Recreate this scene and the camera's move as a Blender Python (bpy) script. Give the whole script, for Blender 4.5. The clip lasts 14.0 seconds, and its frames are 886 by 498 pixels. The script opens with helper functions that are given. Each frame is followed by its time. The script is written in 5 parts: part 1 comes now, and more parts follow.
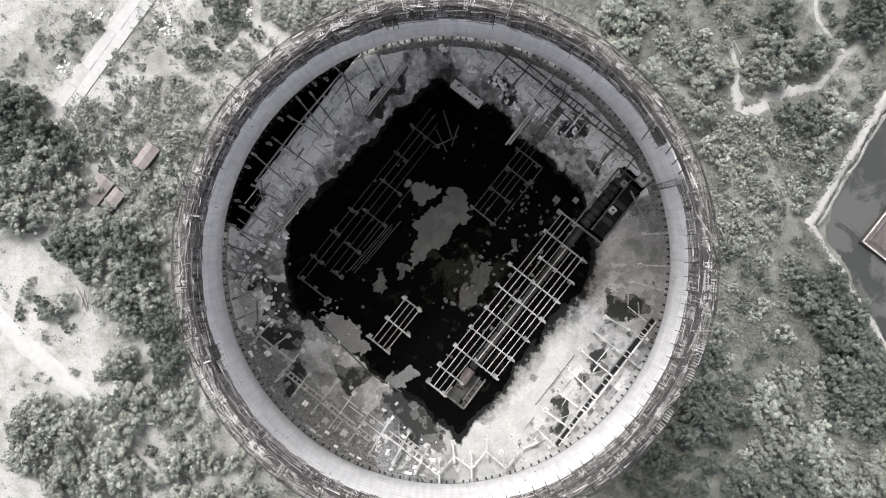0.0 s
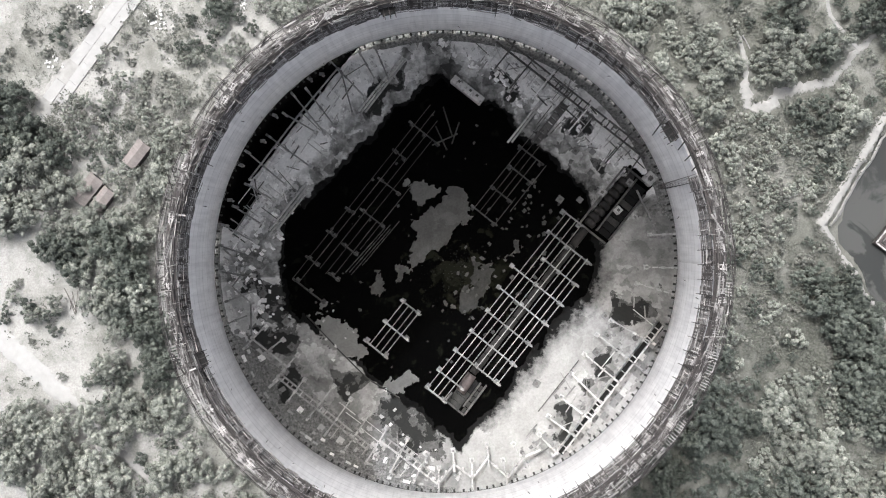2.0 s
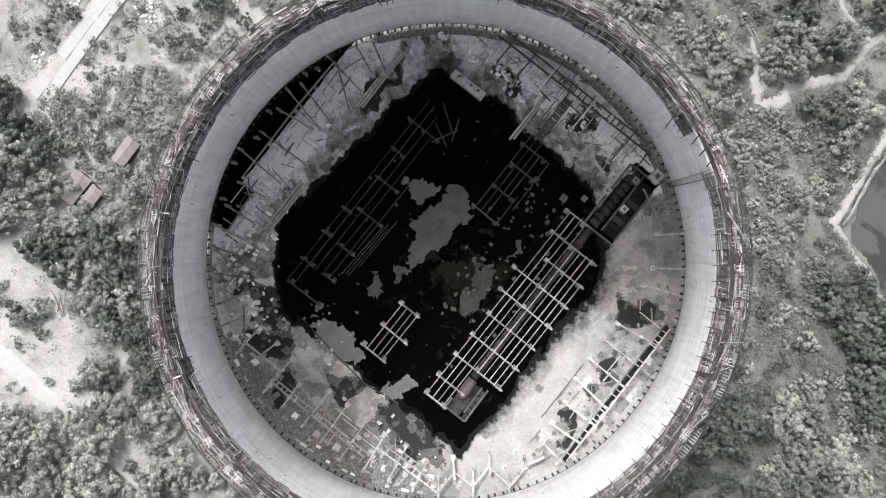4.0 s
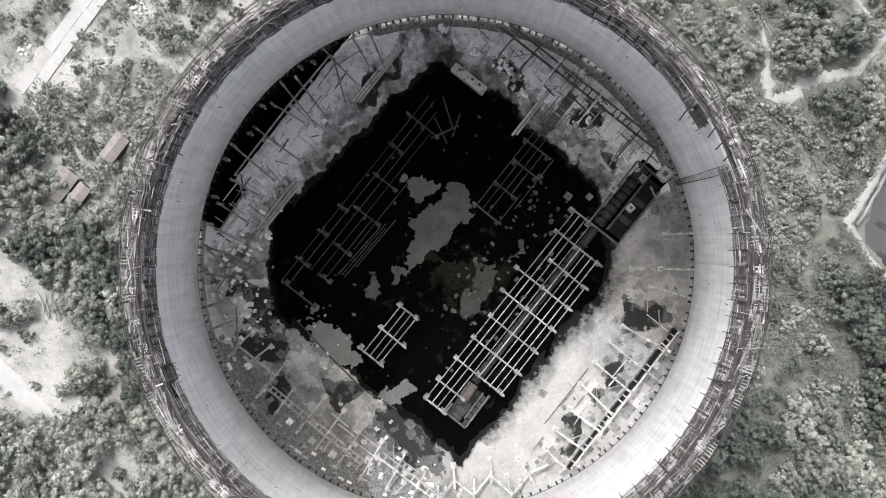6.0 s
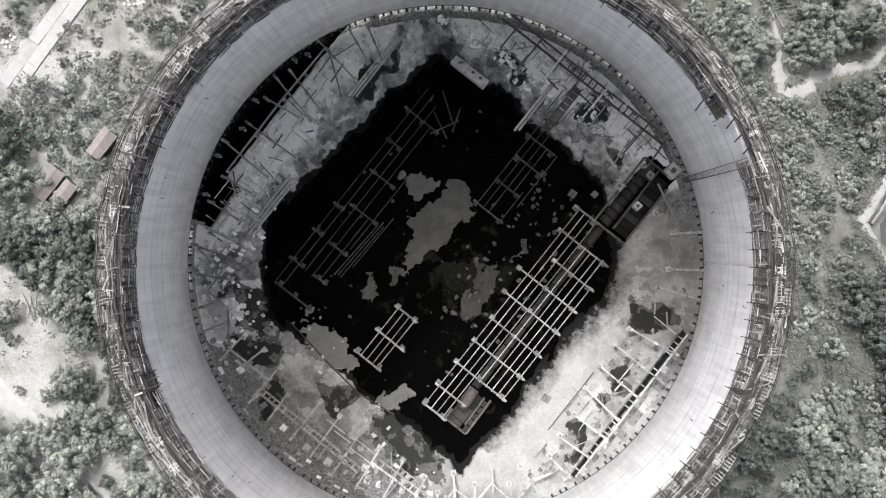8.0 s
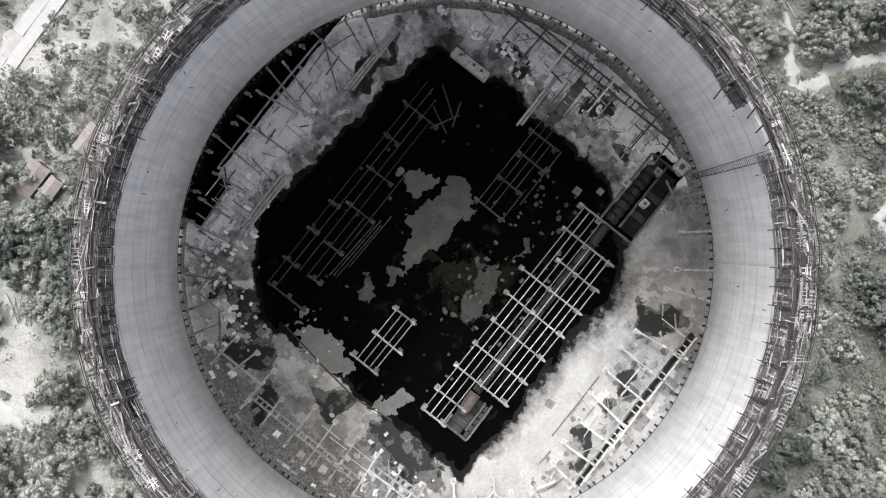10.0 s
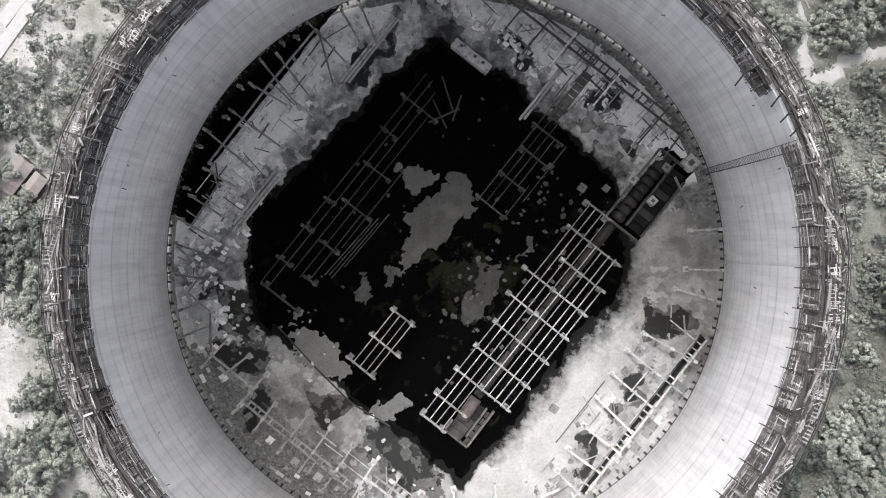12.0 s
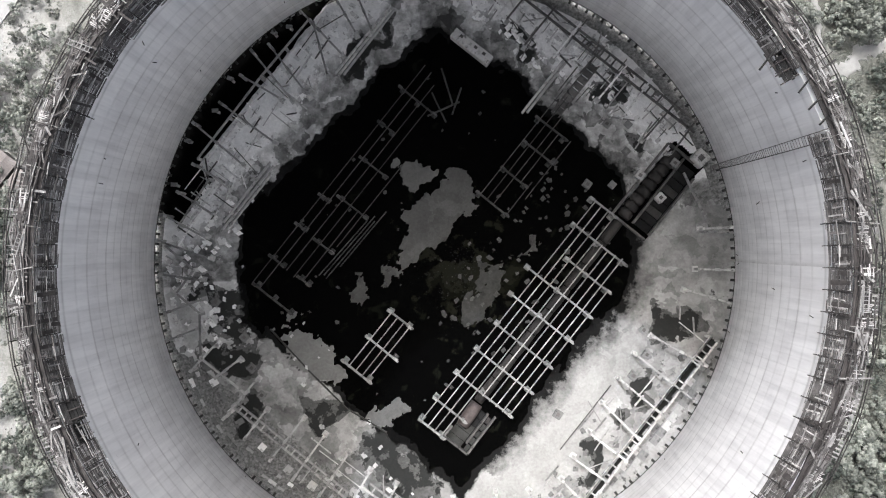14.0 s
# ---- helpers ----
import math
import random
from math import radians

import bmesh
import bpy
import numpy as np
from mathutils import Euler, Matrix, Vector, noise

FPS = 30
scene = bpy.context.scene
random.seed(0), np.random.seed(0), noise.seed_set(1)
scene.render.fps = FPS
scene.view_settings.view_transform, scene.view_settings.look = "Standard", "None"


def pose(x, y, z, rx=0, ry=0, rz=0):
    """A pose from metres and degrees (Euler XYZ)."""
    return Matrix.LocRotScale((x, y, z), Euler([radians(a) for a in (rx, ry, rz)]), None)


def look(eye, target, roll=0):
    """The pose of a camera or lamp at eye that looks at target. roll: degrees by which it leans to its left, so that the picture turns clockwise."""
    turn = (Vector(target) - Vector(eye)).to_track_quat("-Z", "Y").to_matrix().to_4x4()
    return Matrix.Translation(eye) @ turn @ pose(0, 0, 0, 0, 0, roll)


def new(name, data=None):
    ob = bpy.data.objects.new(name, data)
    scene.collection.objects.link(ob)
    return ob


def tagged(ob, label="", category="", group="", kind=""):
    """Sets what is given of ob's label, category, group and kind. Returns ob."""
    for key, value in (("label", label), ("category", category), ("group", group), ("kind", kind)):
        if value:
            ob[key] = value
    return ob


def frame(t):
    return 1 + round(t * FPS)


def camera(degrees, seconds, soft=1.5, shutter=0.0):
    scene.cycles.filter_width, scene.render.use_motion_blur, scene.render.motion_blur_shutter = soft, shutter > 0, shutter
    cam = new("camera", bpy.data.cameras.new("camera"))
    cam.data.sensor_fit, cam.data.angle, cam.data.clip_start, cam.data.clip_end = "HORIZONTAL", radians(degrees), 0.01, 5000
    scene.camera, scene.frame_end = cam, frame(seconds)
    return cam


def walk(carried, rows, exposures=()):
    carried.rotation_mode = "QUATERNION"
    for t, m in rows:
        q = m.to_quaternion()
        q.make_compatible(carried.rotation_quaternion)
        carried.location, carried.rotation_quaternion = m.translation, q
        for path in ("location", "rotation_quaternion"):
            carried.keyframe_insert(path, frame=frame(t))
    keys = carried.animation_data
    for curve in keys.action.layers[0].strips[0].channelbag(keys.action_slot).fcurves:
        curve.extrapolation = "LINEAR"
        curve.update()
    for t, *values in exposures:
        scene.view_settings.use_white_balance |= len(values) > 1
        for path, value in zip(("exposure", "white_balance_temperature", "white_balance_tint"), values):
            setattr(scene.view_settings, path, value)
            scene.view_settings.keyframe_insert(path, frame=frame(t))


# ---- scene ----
cam = camera(61.3, 14.0, soft=1.08)
METRES, EYE, TILT, LEAN, TURN = 44.0, 195.0, -89.63, 0.3, 0.0
X0, Y0 = 0.3, 1.4
ROWS = [
    (0.0, 0.0, 0.0, 0.0, 0.0, 0.0, -0.0),
    (0.5, 0.0004, 0.0351, -0.0002, 0.0, 0.03, -0.0),
    (1.0, 0.0005, 0.0702, -0.0001, -0.0, 0.05, -0.0),
    (1.5, 0.0005, 0.1056, -0.0004, -0.01, 0.08, -0.02),
    (2.0, 0.0011, 0.1412, -0.0006, -0.0, 0.1, -0.03),
    (2.5, 0.0018, 0.177, -0.0006, 0.0, 0.12, -0.03),
    (3.0, 0.0021, 0.2127, -0.0008, -0.0, 0.13, -0.02),
    (5.5, 0.0032, 0.3912, -0.0031, 0.01, 0.17, -0.06),
    (6.0, 0.0032, 0.4274, -0.0032, 0.01, 0.17, -0.07),
    (6.5, 0.0031, 0.4636, -0.0032, 0.01, 0.16, -0.08),
    (7.0, 0.0034, 0.5, -0.0034, 0.01, 0.16, -0.08),
    (7.5, 0.0039, 0.5366, -0.0038, 0.01, 0.16, -0.07),
    (8.0, 0.0042, 0.5731, -0.004, 0.0, 0.16, -0.07),
    (10.5, 0.0055, 0.7514, -0.007, -0.01, 0.15, -0.09),
    (11.0, 0.0054, 0.7865, -0.0072, -0.01, 0.13, -0.09),
    (11.5, 0.0055, 0.8224, -0.0075, -0.02, 0.11, -0.09),
    (12.0, 0.0059, 0.8581, -0.0085, -0.02, 0.11, -0.1),
    (12.5, 0.0063, 0.8939, -0.0084, -0.02, 0.1, -0.1),
    (13.0, 0.0068, 0.9296, -0.0089, -0.03, 0.08, -0.09),
    (13.5, 0.0071, 0.9651, -0.0093, -0.05, 0.07, -0.08),
    (14.0, 0.0073, 0.9999, -0.0097, -0.05, 0.06, -0.08),
]
walk(cam, [(t, pose(X0, Y0, EYE, TILT, LEAN, TURN) @ pose(METRES * x, METRES * y, METRES * z, 90 + pitch, roll, yaw)) for t, x, y, z, yaw, pitch, roll in ROWS],
     exposures=[(0, 1.2, 6460, 8), (14, 1.2, 6430, 8)])

# ---- light ----
SUN_AZ, SUN_EL = 114.0, 57.0   # where the sun stands: degrees anticlockwise from +x, and above the horizon
world = bpy.data.worlds.new("sky")
scene.world = world
world.use_nodes = True
wn = world.node_tree.nodes
sky = wn.new("ShaderNodeTexSky")
sky.sky_type, sky.sun_disc = "NISHITA", False
sky.sun_elevation, sky.sun_rotation = radians(SUN_EL), radians(90 - SUN_AZ)
sky.air_density, sky.dust_density, sky.ozone_density = 0.7, 8.0, 0.3
wn["Background"].inputs[1].default_value = 0.112
veil = wn.new("ShaderNodeHueSaturation")     # thin cloud takes most of the blue out of the sky
veil.inputs["Saturation"].default_value = 0.5
world.node_tree.links.new(sky.outputs[0], veil.inputs["Color"])
# and makes it brightest overhead, as under any thin overcast
updir = wn.new("ShaderNodeSeparateXYZ")
world.node_tree.links.new(wn.new("ShaderNodeTexCoord").outputs["Generated"], updir.inputs[0])
lift = wn.new("ShaderNodeMapRange")
lift.interpolation_type = "SMOOTHSTEP"
lift.inputs["From Min"].default_value, lift.inputs["From Max"].default_value = -0.2, 1.0
lift.inputs["To Min"].default_value, lift.inputs["To Max"].default_value = 0.5, 2.0
world.node_tree.links.new(updir.outputs["Z"], lift.inputs[0])
cloud = wn.new("ShaderNodeVectorMath")
cloud.operation = "SCALE"
world.node_tree.links.new(veil.outputs[0], cloud.inputs[0])
world.node_tree.links.new(lift.outputs[0], cloud.inputs["Scale"])
world.node_tree.links.new(cloud.outputs[0], wn["Background"].inputs[0])
sun = new("sun", bpy.data.lights.new("sun", "SUN"))
sun.data.energy, sun.data.angle, sun.data.color = 1.0, radians(1.5), (0.90, 0.95, 1.10)
sa, se = radians(SUN_AZ), radians(SUN_EL)
sun.matrix_world = look((200 * math.cos(sa) * math.cos(se), 200 * math.sin(sa) * math.cos(se), 200 * math.sin(se)), (0, 0, 0))

# the two directions of the framework inside the tower
U = Vector((0.62, 0.785, 0))
V = Vector((0.785, -0.62, 0))


# ---- materials ----
def nodes_of(name):
    m = bpy.data.materials.new(name)
    m.use_nodes = True
    nt = m.node_tree
    return m, nt.nodes, nt.links, nt.nodes["Principled BSDF"]


def ramp(n, l, src, stops, interp="LINEAR"):
    r = n.new("ShaderNodeValToRGB")
    r.color_ramp.interpolation = interp
    e = r.color_ramp.elements
    while len(e) < len(stops):
        e.new(0.5)
    for el, (p, c) in zip(e, stops):
        el.position, el.color = p, (*c, 1) if len(c) == 3 else c
    l.new(src, r.inputs[0])
    return r.outputs[0]


def tex_noise(n, l, vec, scale, detail=4.0, rough=0.55, dist=0.0):
    t = n.new("ShaderNodeTexNoise")
    t.inputs["Scale"].default_value, t.inputs["Detail"].default_value = scale, detail
    t.inputs["Roughness"].default_value, t.inputs["Distortion"].default_value = rough, dist
    l.new(vec, t.inputs["Vector"])
    return t.outputs["Fac"]


def mix(n, l, fac, a, b, mode="MIX"):
    m = n.new("ShaderNodeMix")
    m.data_type, m.blend_type = "RGBA", mode
    for sock, v in ((m.inputs[0], fac), (m.inputs[6], a), (m.inputs[7], b)):
        if isinstance(v, (int, float)):
            sock.default_value = v
        elif isinstance(v, tuple):
            sock.default_value = (*v, 1)
        else:
            l.new(v, sock)
    return m.outputs[2]


def maths(n, l, op, a, b=0.0):
    m = n.new("ShaderNodeMath")
    m.operation = op
    for sock, v in zip(m.inputs, (a, b)):
        if isinstance(v, (int, float)):
            sock.default_value = v
        else:
            l.new(v, sock)
    return m.outputs[0]


def bump(n, l, b, height, strength=0.4, dist=0.1):
    x = n.new("ShaderNodeBump")
    x.inputs["Strength"].default_value, x.inputs["Distance"].default_value = strength, dist
    l.new(height, x.inputs["Height"])
    l.new(x.outputs[0], b.inputs["Normal"])


def plain(name, dark, light, scale=1.0, rough=0.85, vary=0.25, metal=0.0, spec=0.3, relief=0.05, stain=None):
    """A weathered surface: two scales of grain between a dark and a light tone, each object a little different."""
    m, n, l, b = nodes_of(name)
    co = n.new("ShaderNodeTexCoord").outputs["Object"]
    big = tex_noise(n, l, co, 0.35 * scale, 3)
    fine = tex_noise(n, l, co, 4.0 * scale, 5, 0.65)
    col = ramp(n, l, maths(n, l, "ADD", maths(n, l, "MULTIPLY", big, 0.6), maths(n, l, "MULTIPLY", fine, 0.4)),
               [(0.33, dark), (0.66, light)])
    if stain:
        col = mix(n, l, ramp(n, l, tex_noise(n, l, co, 0.9 * scale, 6, 0.7), [(0.52, (0, 0, 0)), (0.66, (1, 1, 1))]), col, stain)
    rnd = n.new("ShaderNodeObjectInfo").outputs["Random"]
    fac = maths(n, l, "ADD", maths(n, l, "MULTIPLY", rnd, 2 * vary), 1 - vary)
    hs = n.new("ShaderNodeHueSaturation")
    l.new(col, hs.inputs["Color"])
    l.new(fac, hs.inputs["Value"])
    l.new(hs.outputs[0], b.inputs["Base Color"])
    b.inputs["Roughness"].default_value, b.inputs["Metallic"].default_value = rough, metal
    b.inputs["Specular IOR Level"].default_value = spec
    bump(n, l, b, fine, 0.5, relief)
    return m


def leaf_material(name, dark, light):
    m, n, l, b = nodes_of(name)
    tone = n.new("ShaderNodeAttribute")
    tone.attribute_name = "tone"      # every clump of leaves has its own
    geo = n.new("ShaderNodeNewGeometry")
    rnd = n.new("ShaderNodeObjectInfo").outputs["Random"]
    mixed = maths(n, l, "ADD", maths(n, l, "MULTIPLY", tone.outputs["Fac"], 0.6), maths(n, l, "MULTIPLY", geo.outputs["Random Per Island"], 0.4))
    col = ramp(n, l, mixed, [(0.0, dark), (1.0, light)])
    hs = n.new("ShaderNodeHueSaturation")
    l.new(col, hs.inputs["Color"])
    l.new(maths(n, l, "ADD", maths(n, l, "MULTIPLY", rnd, 0.5), 0.75), hs.inputs["Value"])
    l.new(hs.outputs[0], b.inputs["Base Color"])
    b.inputs["Roughness"].default_value = 0.75
    b.inputs["Specular IOR Level"].default_value = 0.12
    return m


def shell_material():
    m, n, l, b = nodes_of("shell_concrete")
    uv = n.new("ShaderNodeTexCoord").outputs["UV"]
    ob = n.new("ShaderNodeTexCoord").outputs["Object"]
    def bricks(w, h, size, soft, line=0.84):
        t = n.new("ShaderNodeTexBrick")
        t.offset = 0.0
        t.inputs["Scale"].default_value = 1.0
        t.inputs["Brick Width"].default_value, t.inputs["Row Height"].default_value = w, h
        t.inputs["Mortar Size"].default_value, t.inputs["Mortar Smooth"].default_value = size, soft
        t.inputs["Color1"].default_value, t.inputs["Color2"].default_value = (1, 1, 1, 1), (0.94, 0.94, 0.945, 1)
        t.inputs["Mortar"].default_value = (line, line, line, 1)
        l.new(uv, t.inputs["Vector"])
        return t.outputs["Color"], t.outputs["Fac"]
    c1, f1 = bricks(2000.0, 4.5, 0.65, 1.0, 0.80)
    c3, f3 = bricks(1.18, 9.0, 0.14, 1.0, 0.80)
    c2, f2 = bricks(2000.0, 9.0, 0.55, 1.0)
    tone = ramp(n, l, tex_noise(n, l, ob, 0.07, 5, 0.6), [(0.3, (0.64, 0.64, 0.645)), (0.7, (0.75, 0.75, 0.753))])
    mp = n.new("ShaderNodeMapping")
    mp.inputs["Scale"].default_value = (0.9, 0.035, 1)
    l.new(uv, mp.inputs["Vector"])
    streak = ramp(n, l, tex_noise(n, l, mp.outputs[0], 1.0, 5, 0.6), [(0.35, (0.82, 0.82, 0.83)), (0.6, (1, 1, 1))])
    spots = ramp(n, l, tex_noise(n, l, ob, 0.55, 6, 0.7), [(0.66, (1, 1, 1)), (0.76, (0.55, 0.55, 0.56))])
    worn = ramp(n, l, tex_noise(n, l, ob, 0.25, 5, 0.7), [(0.38, (0.15, 0.15, 0.15)), (0.62, (1, 1, 1))])
    col = mix(n, l, worn, tone, mix(n, l, 1.0, tone, c1, "MULTIPLY"))
    col = mix(n, l, 1.0, col, c2, "MULTIPLY")
    col = mix(n, l, mix(n, l, 1.0, worn, (0.55, 0.55, 0.55), "MULTIPLY"), col, mix(n, l, 1.0, col, c3, "MULTIPLY"))
    col = mix(n, l, 1.0, col, streak, "MULTIPLY")
    col = mix(n, l, 0.8, col, spots, "MULTIPLY")
    l.new(col, b.inputs["Base Color"])
    b.inputs["Roughness"].default_value = 0.9
    b.inputs["Specular IOR Level"].default_value = 0.2
    bump(n, l, b, maths(n, l, "SUBTRACT", tex_noise(n, l, ob, 1.5, 4), f1), 0.4, 0.06)
    return m


def floor_material():
    """Pale dried silt on concrete, wet at the water line, with dark moss in patches.
    The floor mesh says where: tone (grey silt to white crust, offset against sun and shade), moss, shore (metres from
    the water), soil (and a shaded rim) and calm (a smooth sheet)."""
    m, n, l, b = nodes_of("silt_floor")
    geo = n.new("ShaderNodeNewGeometry").outputs["Position"]
    def field(name):
        f = n.new("ShaderNodeAttribute")
        f.attribute_name = name
        return f.outputs["Fac"]
    def wob(scale, detail, rough, size, dist=0.2):
        return maths(n, l, "MULTIPLY", maths(n, l, "SUBTRACT", tex_noise(n, l, geo, scale, detail, rough, dist), 0.5), size)
    fine = tex_noise(n, l, geo, 1.9, 6, 0.7)
    # flat patches of crust with clear edges, then a softer cloud
    rough = maths(n, l, "SUBTRACT", 1.0, field("calm"))
    t = wob(0.12, 8, 0.62, 0.85, 0.4)
    plates = n.new("ShaderNodeTexVoronoi")
    plates.inputs["Scale"].default_value = 0.34
    warp = n.new("ShaderNodeTexNoise")
    warp.inputs["Scale"].default_value, warp.inputs["Detail"].default_value = 0.5, 5
    l.new(geo, warp.inputs["Vector"])
    bent = n.new("ShaderNodeVectorMath")
    bent.operation = "MULTIPLY_ADD"
    l.new(warp.outputs["Color"], bent.inputs[0])
    bent.inputs[1].default_value = (4.5, 4.5, 4.5)
    l.new(geo, bent.inputs[2])
    l.new(bent.outputs[0], plates.inputs["Vector"])
    cell = n.new("ShaderNodeSeparateColor")
    l.new(plates.outputs["Color"], cell.inputs[0])
    t = maths(n, l, "ADD", t, maths(n, l, "MULTIPLY", maths(n, l, "SUBTRACT", cell.outputs[0], 0.5), 0.20))
    t = maths(n, l, "ADD", t, wob(0.55, 8, 0.7, 0.4))
    t = maths(n, l, "ADD", field("tone"), maths(n, l, "MULTIPLY", t, rough))
    base = ramp(n, l, t, [(0.05, (0.05, 0.05, 0.048)), (0.30, (0.17, 0.17, 0.165)), (0.55, (0.38, 0.378, 0.37)), (0.78, (0.66, 0.657, 0.648)), (0.95, (0.83, 0.827, 0.818))])
    base = mix(n, l, 1.0, base, ramp(n, l, fine, [(0.3, (0.80, 0.80, 0.80)), (0.7, (1.06, 1.06, 1.06))]), "MULTIPLY")
    # stony soil with litter, also the shade painted round the floor's rim
    base = mix(n, l, ramp(n, l, maths(n, l, "ADD", field("soil"), wob(0.6, 6, 0.7, 0.5)), [(0.45, (0, 0, 0)), (0.55, (1, 1, 1))]), base,
               ramp(n, l, fine, [(0.35, (0.08, 0.08, 0.077)), (0.5, (0.17, 0.17, 0.165)), (0.68, (0.32, 0.32, 0.312))]))
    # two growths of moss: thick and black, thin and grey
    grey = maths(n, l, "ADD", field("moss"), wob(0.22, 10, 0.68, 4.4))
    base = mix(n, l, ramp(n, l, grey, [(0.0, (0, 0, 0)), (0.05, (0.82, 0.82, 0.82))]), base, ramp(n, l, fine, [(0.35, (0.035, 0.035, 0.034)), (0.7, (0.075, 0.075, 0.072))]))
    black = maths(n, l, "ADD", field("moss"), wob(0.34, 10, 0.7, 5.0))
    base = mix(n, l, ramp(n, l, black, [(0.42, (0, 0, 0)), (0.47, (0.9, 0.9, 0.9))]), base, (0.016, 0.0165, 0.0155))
    # wet silt at the water line, and south-east the rim shadow's soft edge
    damp_shade = maths(n, l, "ADD", field("shore"), wob(0.6, 9, 0.72, 1.7))
    base = mix(n, l, 1.0, base, ramp(n, l, damp_shade, [(0.0, (0.02, 0.02, 0.02)), (0.3, (0.45, 0.45, 0.45)), (1.0, (1, 1, 1))]), "MULTIPLY")
    l.new(base, b.inputs["Base Color"])
    b.inputs["Roughness"].default_value = 0.9
    b.inputs["Specular IOR Level"].default_value = 0.15
    bump(n, l, b, fine, 0.6, 0.15)
    return m


def ground_material():
    """Pale sand with dry grass and scrub litter."""
    m, n, l, b = nodes_of("sandy_ground")
    geo = n.new("ShaderNodeNewGeometry").outputs["Position"]
    sep = n.new("ShaderNodeSeparateXYZ")
    l.new(geo, sep.inputs[0])
    big = tex_noise(n, l, geo, 0.028, 6, 0.6, 0.5)
    mid = tex_noise(n, l, geo, 0.22, 6, 0.68)
    fine = tex_noise(n, l, geo, 2.2, 5, 0.7)
    # woods and scrub litter cover the side towards the pond, bare sand the other
    side = n.new("ShaderNodeMapRange")
    side.inputs["From Min"].default_value, side.inputs["From Max"].default_value = -95, 60
    side.inputs["To Min"].default_value, side.inputs["To Max"].default_value = -0.10, 0.075
    l.new(sep.outputs[0], side.inputs[0])
    v = maths(n, l, "ADD", maths(n, l, "ADD", maths(n, l, "MULTIPLY", big, 0.6), maths(n, l, "MULTIPLY", mid, 0.4)), side.outputs[0])
    col = ramp(n, l, v, [(0.36, (0.245, 0.244, 0.236)), (0.46, (0.165, 0.165, 0.155)), (0.57, (0.11, 0.112, 0.101)), (0.68, (0.06, 0.062, 0.054))])
    col = mix(n, l, 1.0, col, ramp(n, l, fine, [(0.3, (0.72, 0.72, 0.7)), (0.7, (1.12, 1.12, 1.12))]), "MULTIPLY")
    l.new(col, b.inputs["Base Color"])
    b.inputs["Roughness"].default_value = 0.95
    b.inputs["Specular IOR Level"].default_value = 0.1
    bump(n, l, b, fine, 0.7, 0.3)
    return m


def road_material(name, tones):
    m, n, l, b = nodes_of(name)
    geo = n.new("ShaderNodeNewGeometry").outputs["Position"]
    col = ramp(n, l, tex_noise(n, l, geo, 0.5, 6, 0.65), [(0.3, tones[0]), (0.65, tones[1])])
    l.new(col, b.inputs["Base Color"])
    b.inputs["Roughness"].default_value = 0.9
    bump(n, l, b, tex_noise(n, l, geo, 3.0, 5), 0.4, 0.08)
    return m


def water_material(name, deep, film, cover, spec, rough, scale, scum=None):
    m, n, l, b = nodes_of(name)
    geo = n.new("ShaderNodeNewGeometry").outputs["Position"]
    fac = ramp(n, l, tex_noise(n, l, geo, scale, 6, 0.62, 0.6), [(cover, (0, 0, 0)), (cover + 0.05, (1, 1, 1))])
    col = mix(n, l, fac, deep, film)
    if scum:
        # drifting scum and drowned weed, thick round one place and thinning away from it
        cx, cy, reach = scum
        d = n.new("ShaderNodeVectorMath")
        d.operation = "DISTANCE"
        l.new(geo, d.inputs[0])
        d.inputs[1].default_value = (cx, cy, 0)
        thin = maths(n, l, "MULTIPLY", d.outputs["Value"], 0.13 / reach)
        for sc, level, tone in ((0.10, 0.45, (0.005, 0.0052, 0.0038)), (0.21, 0.45, (0.010, 0.0102, 0.0075)), (0.9, 0.545, (0.013, 0.0132, 0.012)), (2.6, 0.60, (0.06, 0.06, 0.058))):
            v = maths(n, l, "SUBTRACT", tex_noise(n, l, geo, sc, 9, 0.66, 0.1), thin)
            col = mix(n, l, ramp(n, l, v, [(level, (0, 0, 0)), (level + 0.02, (1, 1, 1))]), col, tone)
    l.new(col, b.inputs["Base Color"])
    b.inputs["Roughness"].default_value = rough
    b.inputs["Specular IOR Level"].default_value = spec
    bump(n, l, b, tex_noise(n, l, geo, 2.5, 3), 0.05, 0.05)
    return m


SHELL = shell_material()
FLOOR = floor_material()
GROUND = ground_material()
WORN = road_material("worn_track", ((0.185, 0.185, 0.182), (0.225, 0.225, 0.221)))
SANDY = road_material("sandy_track", ((0.20, 0.20, 0.196), (0.235, 0.235, 0.23)))
TRAIL = road_material("trodden_sand", ((0.14, 0.139, 0.133), (0.205, 0.204, 0.197)))
# even dark tone; below the shell lip it replaces missing shade
DULL_DARK = plain("dull_dark", (0.018, 0.018, 0.017), (0.05, 0.05, 0.047), 1.0, 0.95, 0.1)
SLUDGE = water_material("black_water", (0.0015, 0.0015, 0.0015), (0.006, 0.0065, 0.005), 0.60, 0.0, 0.5, 0.25, (3.4, -3.0, 12.0))
POND = water_material("pond_water", (0.022, 0.023, 0.022), (0.044, 0.045, 0.043), 0.50, 0.25, 0.15, 0.06)
CONCRETE = plain("weathered_concrete", (0.30, 0.30, 0.295), (0.52, 0.515, 0.50), 1.0, 0.9, 0.25, stain=(0.12, 0.12, 0.115))
SLAB = plain("white_slab", (0.60, 0.597, 0.587), (0.88, 0.877, 0.866), 1.0, 0.9, 0.3, stain=(0.22, 0.22, 0.21))
